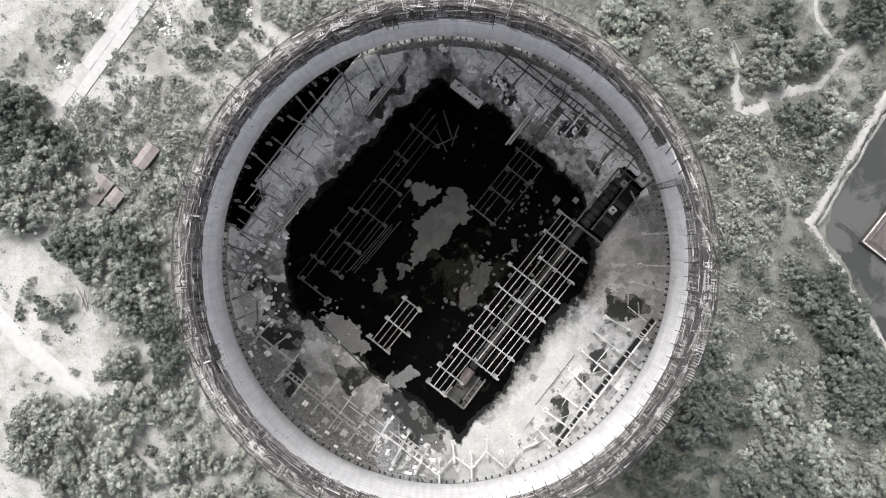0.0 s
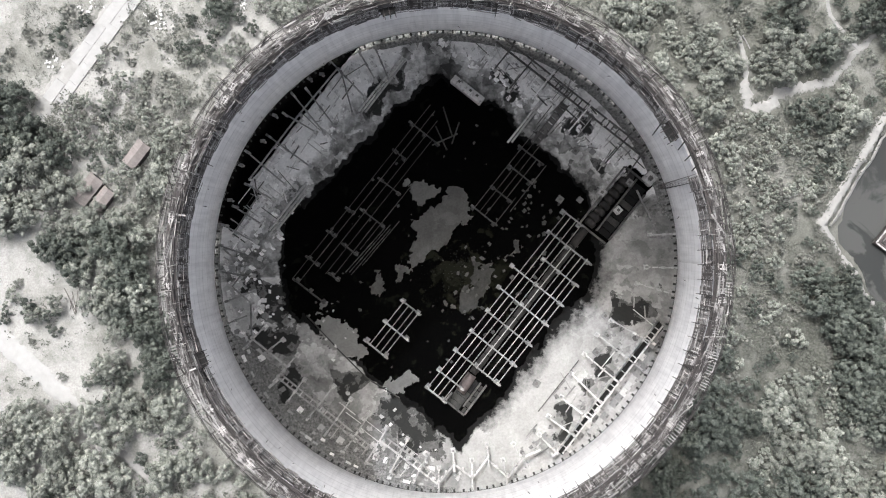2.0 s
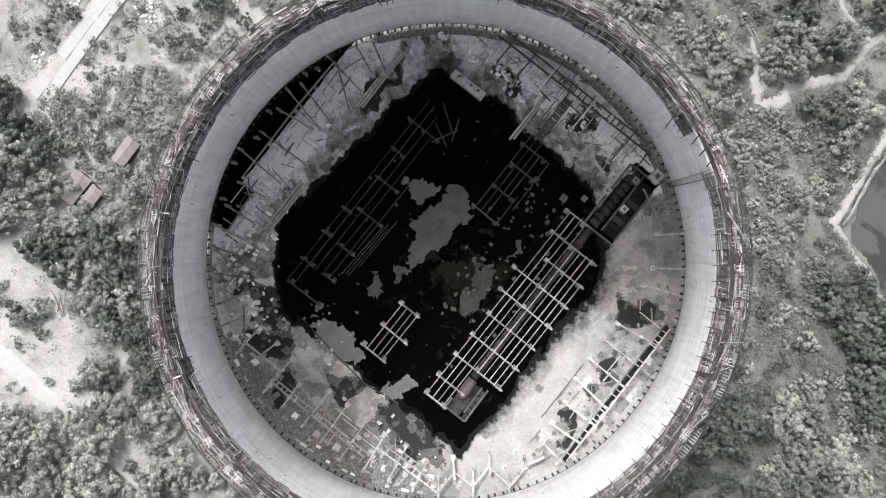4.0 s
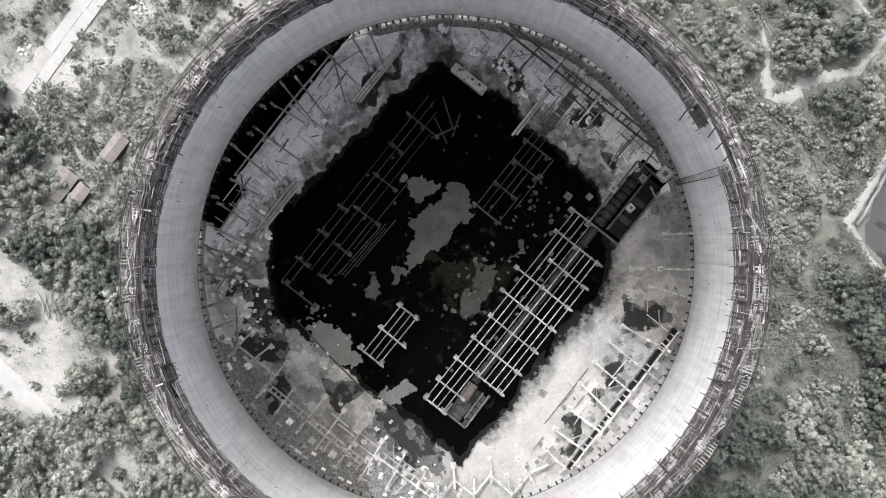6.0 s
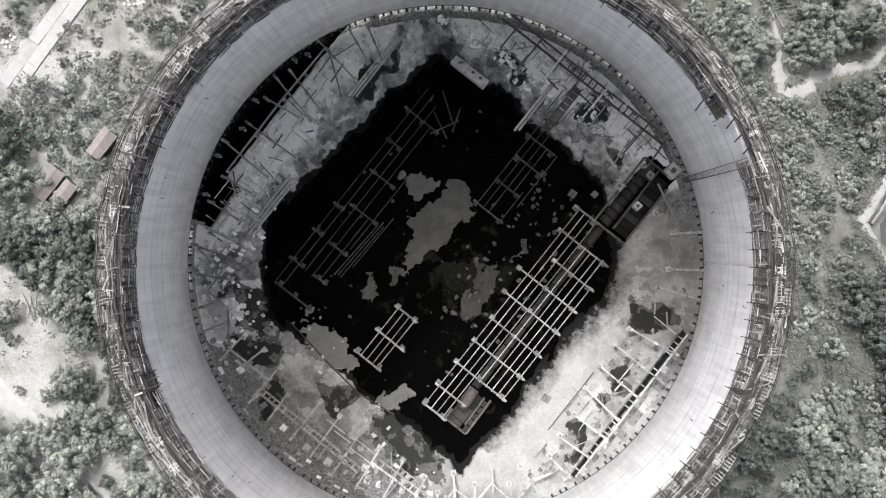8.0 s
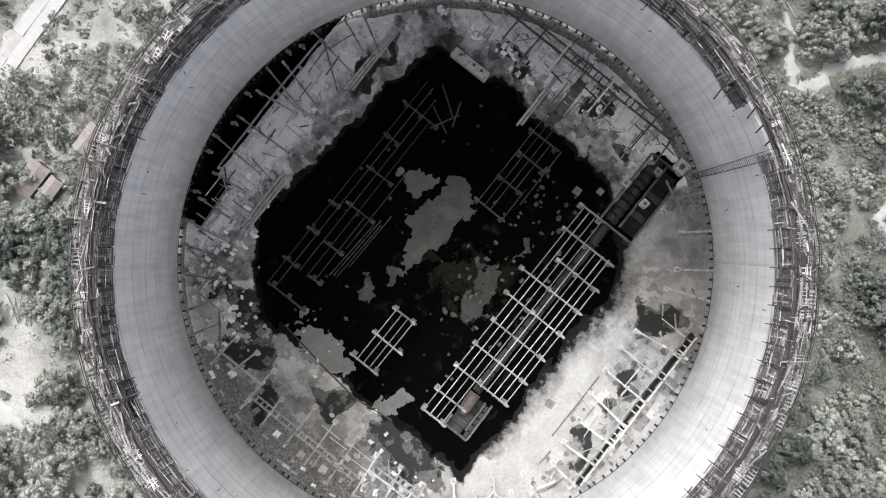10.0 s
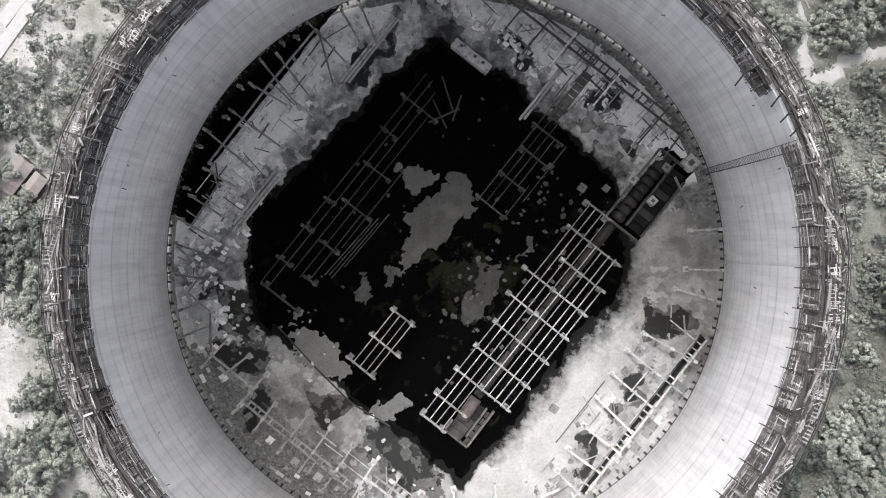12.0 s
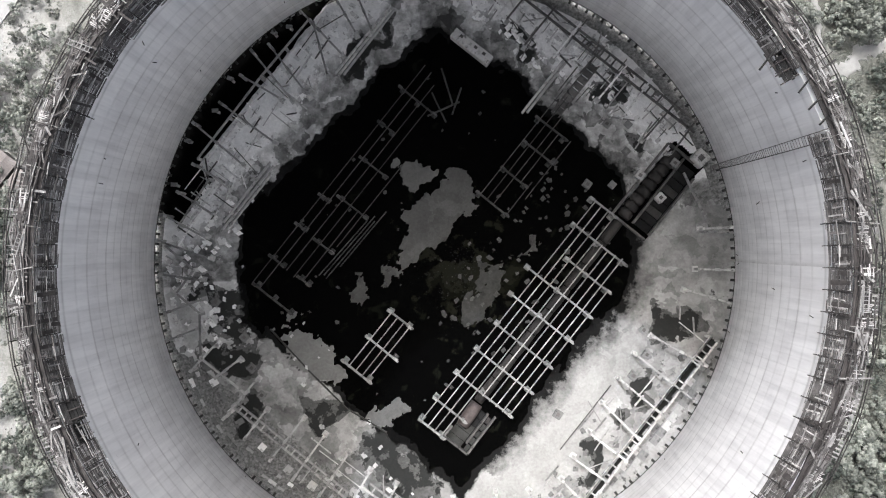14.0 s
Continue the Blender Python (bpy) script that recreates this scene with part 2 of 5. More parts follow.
OLDCON = plain("dark_concrete", (0.06, 0.058, 0.056), (0.14, 0.136, 0.13), 1.0, 0.9, 0.25, stain=(0.03, 0.03, 0.03))
BOARD = plain("grey_board", (0.026, 0.0245, 0.024), (0.115, 0.109, 0.107), 2.0, 0.9, 0.6, stain=(0.035, 0.03, 0.03))
BOARD_PALE = plain("bleached_board", (0.075, 0.073, 0.072), (0.36, 0.353, 0.348), 2.0, 0.9, 0.55, stain=(0.08, 0.07, 0.068))
BEAM = plain("grey_beam_concrete", (0.11, 0.11, 0.109), (0.25, 0.249, 0.245), 1.0, 0.9, 0.3, stain=(0.05, 0.05, 0.048))
RAIL = plain("pale_rail_concrete", (0.15, 0.15, 0.147), (0.33, 0.327, 0.32), 1.0, 0.9, 0.3, stain=(0.09, 0.09, 0.087))
OLDRAIL = plain("dull_rail_concrete", (0.028, 0.0275, 0.027), (0.085, 0.084, 0.082), 1.0, 0.9, 0.35, stain=(0.015, 0.015, 0.015))
# near-black: deep shade put into openings and gaps, and dark steel arms
NEAR_BLACK = plain("near_black", (0.003, 0.003, 0.003), (0.009, 0.009, 0.009), 2.0, 0.9, 0.2)
FRAME_WOOD = plain("whitened_wood", (0.09, 0.088, 0.087), (0.24, 0.237, 0.234), 2.0, 0.9, 0.4)
RUST = plain("rusty_steel", (0.016, 0.0147, 0.0145), (0.052, 0.047, 0.046), 3.0, 0.8, 0.4, metal=0.2)
PIPE = plain("dark_pipe", (0.010, 0.0092, 0.009), (0.034, 0.031, 0.030), 0.8, 0.7, 0.35)
RED = plain("faded_red_paint", (0.040, 0.033, 0.032), (0.075, 0.062, 0.060), 3.0, 0.8, 0.2)
ROOF = plain("brown_sheet_roof", (0.085, 0.075, 0.072), (0.16, 0.145, 0.14), 1.5, 0.85, 0.2)
BARK = plain("bark", (0.06, 0.055, 0.05), (0.14, 0.13, 0.12), 3.0, 0.95, 0.2)
LEAF_PALE = leaf_material("pale_leaves", (0.085, 0.092, 0.080), (0.235, 0.247, 0.220))
LEAF_DARK = leaf_material("dark_leaves", (0.035, 0.041, 0.035), (0.105, 0.117, 0.103))
LEAF_DRY = leaf_material("dry_scrub", (0.09, 0.093, 0.083), (0.19, 0.193, 0.175))
WEEDS = leaf_material("low_weeds", (0.07, 0.073, 0.063), (0.15, 0.154, 0.137))


# ---- building helpers ----
def root(name, at, label, category, group="", kind="", turn=0.0):
    ob = new(name)
    ob.matrix_world = pose(*at, 0, 0, turn)
    return tagged(ob, label, category, group, kind)


def mesh_of(name, bm, mat, smooth=False):
    me = bpy.data.meshes.new(name)
    bm.to_mesh(me)
    bm.free()
    me.materials.append(mat)
    if smooth:
        for p in me.polygons:
            p.use_smooth = True
    return me


def raw_mesh(name, verts, faces, mat, smooth=False):
    me = bpy.data.meshes.new(name)
    me.from_pydata([tuple(v) for v in verts], [], [tuple(f) for f in faces])
    me.materials.append(mat)
    if smooth:
        me.polygons.foreach_set("use_smooth", [True] * len(me.polygons))
    me.update()
    return me


def put(name, me, parent=None, m=None, label=""):
    ob = new(name, me)
    ob.parent = parent
    if m is not None:
        ob.matrix_basis = m
    if label:
        ob["label"] = label
    return ob


def part(name, bm, material, parent, label="", smooth=False):
    return put(name, mesh_of(name, bm, material, smooth), parent, None, label)


def add_box(bm, m, sx, sy, sz, bevel=0.0):
    """A box of that size, centred on m."""
    vs = bmesh.ops.create_cube(bm, size=1.0, matrix=m @ Matrix.Diagonal((sx, sy, sz, 1)))["verts"]
    if bevel:
        es = {e for v in vs for e in v.link_edges}
        bmesh.ops.bevel(bm, geom=list(es), offset=bevel, segments=1, affect="EDGES")


def span(p, q, roll=0.0):
    """The pose midway from p to q with x along the way and z as near up as it can be, and the length."""
    p, q = Vector(p), Vector(q)
    d = q - p
    x = d.normalized()
    up = Vector((0, 0, 1)) if abs(x.z) < 0.99 else Vector((0, 1, 0))
    y = up.cross(x).normalized()
    z = x.cross(y)
    m = Matrix((x, y, z)).transposed().to_4x4()
    m.translation = (p + q) / 2
    return m @ pose(0, 0, 0, roll), d.length


def add_beam(bm, p, q, w, h, bevel=0.0, roll=0.0):
    m, length = span(p, q, roll)
    add_box(bm, m, length, w, h, bevel)


def add_tube(bm, p, q, r, seg=8):
    m, length = span(p, q)
    bmesh.ops.create_cone(bm, cap_ends=True, segments=seg, radius1=r, radius2=r, depth=length, matrix=m @ pose(0, 0, 0, 0, 90, 0))


def beam_part(name, p, q, w, h, mat, parent, bevel=0.03, label=""):
    bm = bmesh.new()
    add_beam(bm, p, q, w, h, bevel)
    return part(name, bm, mat, parent, label)


def fbm(x, y, scale, octaves=4, seed=0.0):
    return noise.fractal(Vector((x * scale + seed, y * scale - seed, seed)), 1.0, 2.0, octaves)


def uv(a, b, z=0.0):
    p = a * U + b * V
    return Vector((p.x, p.y, z))


# ---- shape of the land ----
POND_X, POND_Y = 97.7, 8.9


def pond_depth(x, y):
    return (x - POND_X) * 0.845 - abs(y - POND_Y) * 0.535


def land(x, y):
    r = math.hypot(x, y)
    if r < 60.0:
        return -4.0
    z = -1.4 - 3.4 * min(1.0, max(0.0, (r - 62) / 60.0))
    z += 4.8 * min(1.0, max(0.0, (69.0 - r) / 6.0))      # unseen bank added to stop sun leaking in under the shell
    z += 0.5 * fbm(x, y, 0.03, 4, 3.1) + 0.18 * fbm(x, y, 0.2, 3, 7.7)
    d = pond_depth(x, y) + 1.6 * fbm(x, y, 0.12, 3, 1.3)
    if d > -3 and r < 400:
        z += 0.7 * max(0.0, 1 - abs(d + 1.5) / 1.5)
        z -= 2.4 * min(1.0, max(0.0, (d + 0.5) / 3.0))
    return z


def build_ground():
    near = list(np.arange(-150, 150.1, 1.5))
    far = [175, 210, 260, 340, 500, 900, 1800, 3500]
    xs = [-v for v in reversed(far)] + near + far
    ys = xs
    verts = [(x, y, land(x, y)) for y in ys for x in xs]
    w = len(xs)
    faces = [(j * w + i, j * w + i + 1, (j + 1) * w + i + 1, (j + 1) * w + i) for j in range(len(ys) - 1) for i in range(w - 1)]
    put("ground", raw_mesh("ground", verts, faces, GROUND, True))
    tagged(bpy.data.objects["ground"], "pale sandy ground with dry grass and scrub litter", "ground", kind="structure")


build_ground()

pv = [(POND_X - 6, POND_Y), (POND_X + 90, POND_Y + 152), (POND_X + 260, POND_Y + 152), (POND_X + 260, POND_Y - 152), (POND_X + 90, POND_Y - 152)]
put("water", raw_mesh("water", [(x, y, -5.75) for x, y in pv], [range(5)], POND))
tagged(bpy.data.objects["water"], "still murky grey pond water with pale scum", "water", kind="structure")


TRACKS = []


def strip(name, pts, widths, mat, label, category, lift=0.22, ragged=0.35):
    """A track laid on the land along a smooth line through a few points."""
    TRACKS.extend((x, y, w * 0.5) for (x, y), w in zip(pts, widths))
    rows = []
    n = len(pts)
    for i in range(n - 1):
        p0, p1, p2, p3 = (Vector(pts[max(0, min(n - 1, i + k))]) for k in (-1, 0, 1, 2))
        steps = max(2, int((p2 - p1).length / 0.6))
        for s in range(steps + (i == n - 2)):
            t = s / steps
            p = 0.5 * (2 * p1 + (p2 - p0) * t + (2 * p0 - 5 * p1 + 4 * p2 - p3) * t * t + (3 * p1 - p0 - 3 * p2 + p3) * t ** 3)
            rows.append((p, widths[i] * (1 - t) + widths[i + 1] * t))
            TRACKS.append((p.x, p.y, rows[-1][1] * 0.5))
    verts, faces = [], []
    k = 6
    for i, (p, w) in enumerate(rows):
        a, b = rows[max(0, i - 1)][0], rows[min(len(rows) - 1, i + 1)][0]
        d = (b - a).normalized()
        s = Vector((-d.y, d.x))
        for j in range(k + 1):
            f = j / k - 0.5
            e = 1 + ragged * (0.5 * fbm(p.x + 40 * (j > k / 2), p.y, 0.3, 3, 5.0) + 0.5 * fbm(p.x + 40 * (j > k / 2), p.y, 1.1, 3, 5.0))
            q = p + s * (w * f * e)
            z = max(land(q.x + ox, q.y + oy) for ox, oy in ((0, 0), (0.7, 0), (-0.7, 0), (0, 0.7), (0, -0.7)))
            verts.append((q.x, q.y, z + (lift if 0 < j < k else -0.3)))
    for i in range(len(rows) - 1):
        for j in range(k):
            a = i * (k + 1) + j
            faces.append((a, a + 1, a + k + 2, a + k + 1))
    put(name, raw_mesh(name, verts, faces, mat, True))
    tagged(bpy.data.objects[name], label, category, kind="structure")


strip("road_1", [(-67.1, 89.0), (-81.4, 70.8), (-89.7, 58.7), (-96.5, 49.7), (-104.8, 39.1)], [7.5, 7.0, 7.0, 6.6, 5.6], TRAIL, "pale concrete track ending among the trees", "road", ragged=0.5)
strip("road_2", [(-132.6, -3.8), (-120.3, -15.1), (-110.7, -24.0), (-105.2, -29.1), (-100.5, -33.4), (-95.4, -38.3)], [6.4, 6.4, 6.2, 6.0, 5.4, 4.2], SANDY, "pale hard track ending in the clearing", "road", ragged=0.5)
strip("trail_4", [(-94.0, -40.1), (-82.6, -49.8), (-73.5, -58.8), (-64.5, -70.8)], [3.0, 2.6, 2.6, 2.6], TRAIL, "faint sandy trail between the trees", "trail", ragged=0.8)
strip("trail_1", [(82.1, 38.1), (88.1, 44.2), (99.3, 46.4), (106.8, 54.7), (117.3, 62.2), (133.8, 65.9)], [3.0, 5.0, 2.8, 1.7, 1.5, 1.5], TRAIL, "pale foot trail winding through the scrub", "trail", ragged=1.5)
strip("trail_2", [(75.4, 57.7), (76.8, 49.4), (77.6, 38.9), (83.6, 40.4)], [1.3, 2.6, 3.4, 2], TRAIL, "bare pale sand patch between bushes", "trail", ragged=1.6)
strip("trail_3", [(99.4, 75.0), (98.9, 66.0), (100.9, 61.5), (106.8, 54.7)], [1.4, 1.4, 1.4, 1.4], TRAIL, "narrow pale foot trail joining another", "trail", ragged=0.8)

# stepped pale edge of the pond
for i, (s, d, w) in enumerate(((1, -1.8, 3.0), (1, 1.2, 1.0), (-1, -1.2, 2.4))):
    strip("bank_%d" % (i + 1), [(POND_X + d * 1.18 + 0.535 * t, POND_Y + s * 0.845 * t) for t in (0, 12, 24, 36, 48, 60)], [w] * 6, TRAIL, "pale stony edge along the pond bank", "bank", lift=0.35, ragged=1.2)

# ---- cooling tower ----
RIM_Z, LIP_Z = 79.0, 3.0


def shell_r(z):
    return 36.6 * math.sqrt(1 + ((115.0 - z) / 92.3) ** 2)


def build_tower():
    tower = root("cooling_tower", (0, 0, 0), "unfinished pale concrete cooling tower shell, open at the top", "cooling tower")
    n, rings = 200, 48
    verts, uvs = [], []
    zs = [LIP_Z + (RIM_Z - 0.5 - LIP_Z) * i / rings for i in range(rings + 1)]
    for side, off in ((0, 0.0), (1, 0.0)):
        for i, z in enumerate(zs):
            thick = 0.9 - 0.45 * min(1, i / 14)
            r = shell_r(z) + (thick if side else 0.0)
            for k in range(n):
                a = 2 * math.pi * k / n
                # the top edge was left uneven
                dz = 0.5 * fbm(k * 0.6, 3, 0.4, 3) if i == rings else 0.0
                verts.append((r * math.cos(a), r * math.sin(a), z + dz))
    faces, fuv = [], []
    m = (rings + 1) * n
    s = 236.0 / n
    for i in range(rings):
        for k in range(n):
            k2 = (k + 1) % n
            a, b, c, d = i * n + k, i * n + k2, (i + 1) * n + k2, (i + 1) * n + k
            q = [(k * s, zs[i]), ((k + 1) * s, zs[i]), ((k + 1) * s, zs[i + 1]), (k * s, zs[i + 1])]
            faces.append((b, a, d, c))
            fuv += [q[1], q[0], q[3], q[2]]
            faces.append((m + a, m + b, m + c, m + d))
            fuv += q
    for k in range(n):
        k2 = (k + 1) % n
        t = rings * n
        faces.append((t + k, m + t + k, m + t + k2, t + k2))
        fuv += [(k * s, 80), (k * s, 80.4), ((k + 1) * s, 80.4), ((k + 1) * s, 80)]
        faces.append((k2, m + k2, m + k, k))
        fuv += [((k + 1) * s, 5), ((k + 1) * s, 4.5), (k * s, 4.5), (k * s, 5)]
    me = raw_mesh("shell", verts, faces, SHELL)
    layer = me.uv_layers.new(name="UVMap")
    layer.data.foreach_set("uv", [c for p in fuv for c in p])
    put("shell", me, tower)
    # thickened lower ring with small corbels on its inner edge
    bm = bmesh.new()
    seg = 160
    prof = [(0.12, LIP_Z - 0.7), (1.15, LIP_Z - 0.7), (1.15, LIP_Z + 0.05), (0.12, LIP_Z + 0.05)]
    rb = shell_r(LIP_Z)
    rows = [[bm.verts.new(((rb + o) * math.cos(2 * math.pi * k / seg), (rb + o) * math.sin(2 * math.pi * k / seg), z)) for o, z in prof] for k in range(seg)]
    for k in range(seg):
        for j in range(4):
            bm.faces.new((rows[k][j], rows[(k + 1) % seg][j], rows[(k + 1) % seg][(j + 1) % 4], rows[k][(j + 1) % 4]))
    bmesh.ops.recalc_face_normals(bm, faces=bm.faces[:])
    # concrete ring coloured dark, as the shade below the lip would make it
    part("ring_beam", bm, DULL_DARK, tower)
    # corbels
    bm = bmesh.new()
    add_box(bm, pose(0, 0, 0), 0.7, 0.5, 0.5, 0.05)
    corbel = mesh_of("corbel", bm, DULL_DARK)
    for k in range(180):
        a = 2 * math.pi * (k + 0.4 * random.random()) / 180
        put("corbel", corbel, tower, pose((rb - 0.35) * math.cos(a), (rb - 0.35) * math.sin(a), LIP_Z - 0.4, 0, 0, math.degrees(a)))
    # slanting legs in pairs under the ring
    bm = bmesh.new()
    add_beam(bm, (0, 0, 0), (1.2, 2.0, -4.0), 0.55, 0.55, 0.05)
    leg_a = mesh_of("leg", bm, CONCRETE)
    bm = bmesh.new()
    add_beam(bm, (0, 0, 0), (1.2, -2.0, -4.0), 0.55, 0.55, 0.05)
    leg_b = mesh_of("leg", bm, CONCRETE)
    for k in range(44):
        a = 2 * math.pi * k / 44
        for me in (leg_a, leg_b):
            put("leg", me, tower, pose((rb + 0.3) * math.cos(a), (rb + 0.3) * math.sin(a), LIP_Z - 0.6, 0, 0, math.degrees(a)))
    # foundation ring, its dark colour standing in for shade under the lip
    bm = bmesh.new()
    prof = [(59.3, -4.5), (61.5, -4.5), (61.5, -0.5), (59.3, -0.5)]
    rows = [[bm.verts.new((r * math.cos(2 * math.pi * k / seg), r * math.sin(2 * math.pi * k / seg), z)) for r, z in prof] for k in range(seg)]
    for k in range(seg):
        for j in range(4):
            bm.faces.new((rows[k][j], rows[(k + 1) % seg][j], rows[(k + 1) % seg][(j + 1) % 4], rows[k][(j + 1) % 4]))
    bmesh.ops.recalc_face_normals(bm, faces=bm.faces[:])
    part("foundation", bm, DULL_DARK, tower)
    return tower


build_tower()

# ---- interior floor and water ----
WATER_Z = -0.12


def ease(v, lo, hi):
    t = min(1.0, max(0.0, (v - lo) / (hi - lo)))
    return t * t * (3 - 2 * t)


def patches(a, c, spots):
    """How deep a place lies inside the nearest of some oval spots: 1 at a centre, 0 on an edge."""
    return max([-1.5] + [1 - ((a - a0) / ra) ** 2 - ((c - c0) / rc) ** 2 for a0, c0, ra, rc in spots])


def basin(a, c):
    """Signed distance to the sunken basin: a slab hollow with two corners cut off."""
    return max(a - 37.4, -34.6 - a, c - 33.2 - 0.03 * a, -c - 36.6 + 0.15 * a, 0.7 * (-a - c - 58.5), 0.64 * (a + 1.2 * c - 59.5))


# bars of mud in the water: place, half-lengths, height, tone
MUD = ((5.2, -6.0, 10.0, 4.4, -0.02, 0.17), (13.5, -7.8, 4.0, 2.6, -0.02, 0.17), (10.0, -15.2, 3.8, 2.4, -0.04, 0.24), (8.0, -18.8, 1.6, 0.9, 0.0, 0.36),
       (3.5, 8.6, 4.2, 2.4, -0.05, 0.08), (-4.6, 10.6, 4.4, 2.0, -0.06, 0.075), (-8.6, -7.2, 2.6, 2.0, -0.13, 0.17), (-31.0, -10.5, 2.5, 7.0, 0.10, 0.42),
       (-31.6, -2.6, 1.8, 2.4, 0.06, 0.42), (-15.5, -10.0, 2.6, 1.2, -0.1, 0.1), (-31.0, 10.5, 3.0, 2.0, 0.0, 0.28), (12.5, 10.5, 3.6, 0.9, -0.1, 0.16))
# mossy spots; the one at (23.0, -38.4) paints shadow by the pipe stack
MOSS_SHADE = ((-41.5, -21.5, 5.0, 6.5), (23.0, -38.4, 7.5, 1.8), (41.5, -12.5, 2.4, 2.0), (-33.5, -29.0, 4.5, 8.0), (-49.0, -12.0, 3.0, 2.6), (-38.4, 0.8, 3.4, 4.4), (-36.8, 14.0, 4.6, 4.2), (-39.2, 21.8, 5.6, 6.8),
        (-30.5, 16.0, 3.4, 3.6), (17.0, 43.0, 4.6, 3.6), (4.5, 47.0, 3.4, 2.6), (-3.0, 47.6, 3.0, 2.2), (-12.5, 48.5, 4.0, 2.2), (48.0, 3.5, 3.2, 3.0), (44.0, -16.0, 3.0, 2.2), (43.5, 15.5, 2.2, 2.6),
        (20.0, 46.5, 3.0, 3.0))


def bed(x, y, more=False):
    """Height of the silt, and with more its tone, moss, shore, soil and calm as well."""
    a, c = x * U.x + y * U.y, x * V.x + y * V.y
    r = math.hypot(x, y)
    sd = basin(a, c) + 1.7 * fbm(x, y, 0.09, 4, 2.2) + 1.1 * fbm(x, y, 0.4, 5, 5.5)
    z = min(0.35, max(-0.55, 0.12 * sd)) + 0.07 * fbm(x, y, 0.15, 6, 9.4) + 0.04 * fbm(x, y, 0.7, 3, 4.2)
    if 28.5 < a < 48.0 and 21.4 < c < 29.2:
        z = -0.6
    # floor sunk below the black water to imitate shade under the shell
    shade_dip = max(min(-51.3 - c, a + 15.8, 30.0 - a), min(-46.9 - c, -16.0 - a, a + 27.5)) + 0.35 * fbm(x, y, 0.5, 3, 3.0)
    if shade_dip > -0.5:
        z = min(z, 0.0 - 1.2 * (shade_dip + 0.3))
    shore, mud_tone, cover = sd, 0.0, 0.0
    sa, sc = a + 3.4 * fbm(x, y, 0.16, 5, 21.0) + 0.9 * fbm(x, y, 0.8, 4, 23.0), c + 3.4 * fbm(x, y, 0.16, 5, 27.0) + 0.9 * fbm(x, y, 0.8, 4, 29.0)
    for a0, c0, ra, rc, top, tn in MUD:
        d = ((sa - a0) / ra) ** 2 + ((sc - c0) / rc) ** 2
        if d < 2.0:
            w = min(1.0, max(0.0, 1.6 * (1 - d) + 0.9 + 0.5 * fbm(x, y, 1.3, 4, 1.1)))
            if w > cover:
                cover, mud_tone = w, tn
            z += max(0.0, top + 0.04 - z) * w
    if not more:
        return z
    north_west, north_east, south_east, south_west = -c - 36, a - 37, c - 30, -a - 34.5
    side = max((north_west, "nw"), (north_east, "ne"), (south_east, "se"), (south_west, "sw"))[1]
    # shaded north-west raised, sunlit sides lowered; the south-east step follows the sunlight
    tone = {"nw": 0.47 + 0.62 * ease(-c + 3 * fbm(x, y, 0.12, 3, 8.0), 40.5, 45.5) - 0.08 * ease(-a, 14, 26),
            "ne": 0.34 + 0.66 * ease(a + 2 * fbm(x, y, 0.1, 3), 42.0, 47.5) + 0.06 * ease(c, -5, 12),
            "se": 0.38 + 0.07 * ease(-a, -14, 0),
            "sw": 0.38 - 0.06 * ease(c, 0, 16) + 0.06 * ease(c, 20, 30) + 0.30 * ease(-c, 16, 28)}[side]
    # the wide south-east fringe also paints the penumbra of the rim
    width = {"se": 3.6, "ne": 0.9, "nw": 0.45, "sw": 0.5}[side]
    if a < -28 and c > 24:
        width = 0.8
    wx, wy = 4.2 * fbm(x, y, 0.13, 4, 11.0), 4.2 * fbm(x, y, 0.13, 4, 17.0)
    moss = min(0.8, 1.2 * patches(a + wx, c + wy, MOSS_SHADE))
    moss = max(moss, {"nw": -1.2, "ne": -0.9 + 0.4 * ease(a, 43, 50), "se": -1.5 + 1.05 * ease(c, 41, 45), "sw": -0.85}[side])
    if 51.6 < c < 53.4 and -20 < a < 21:      # straight dark strip under the ladder row, set through the floor's darkest value
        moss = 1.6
    calm = {"se": 0.3 + 0.45 * ease(-a, -16, 0) * ease(46 - c, 0, 4), "nw": -0.9, "ne": -0.9, "sw": 0.1 + 0.5 * ease(c, 20, 28)}[side]
    if cover > 0.05:
        tone, moss, shore, calm = 0.6 * mud_tone, -0.85, 3.0 * cover - 0.4, 0.8
    # the last term only darkens the rim, for shade below the lip
    soil = ease(-a, 46.2, 48.4) * ease(c, -33, -29) * ease(-c, -31, -27) + ease(r, 55.0, 56.0) * ease(38.0 - c, 0, 4) * ease(a, 28, 34) + ease(r, 56.7, 57.2) * ease(40.0 - c, 0, 4)
    return z, tone, moss, shore / width, min(1.0, soil), calm


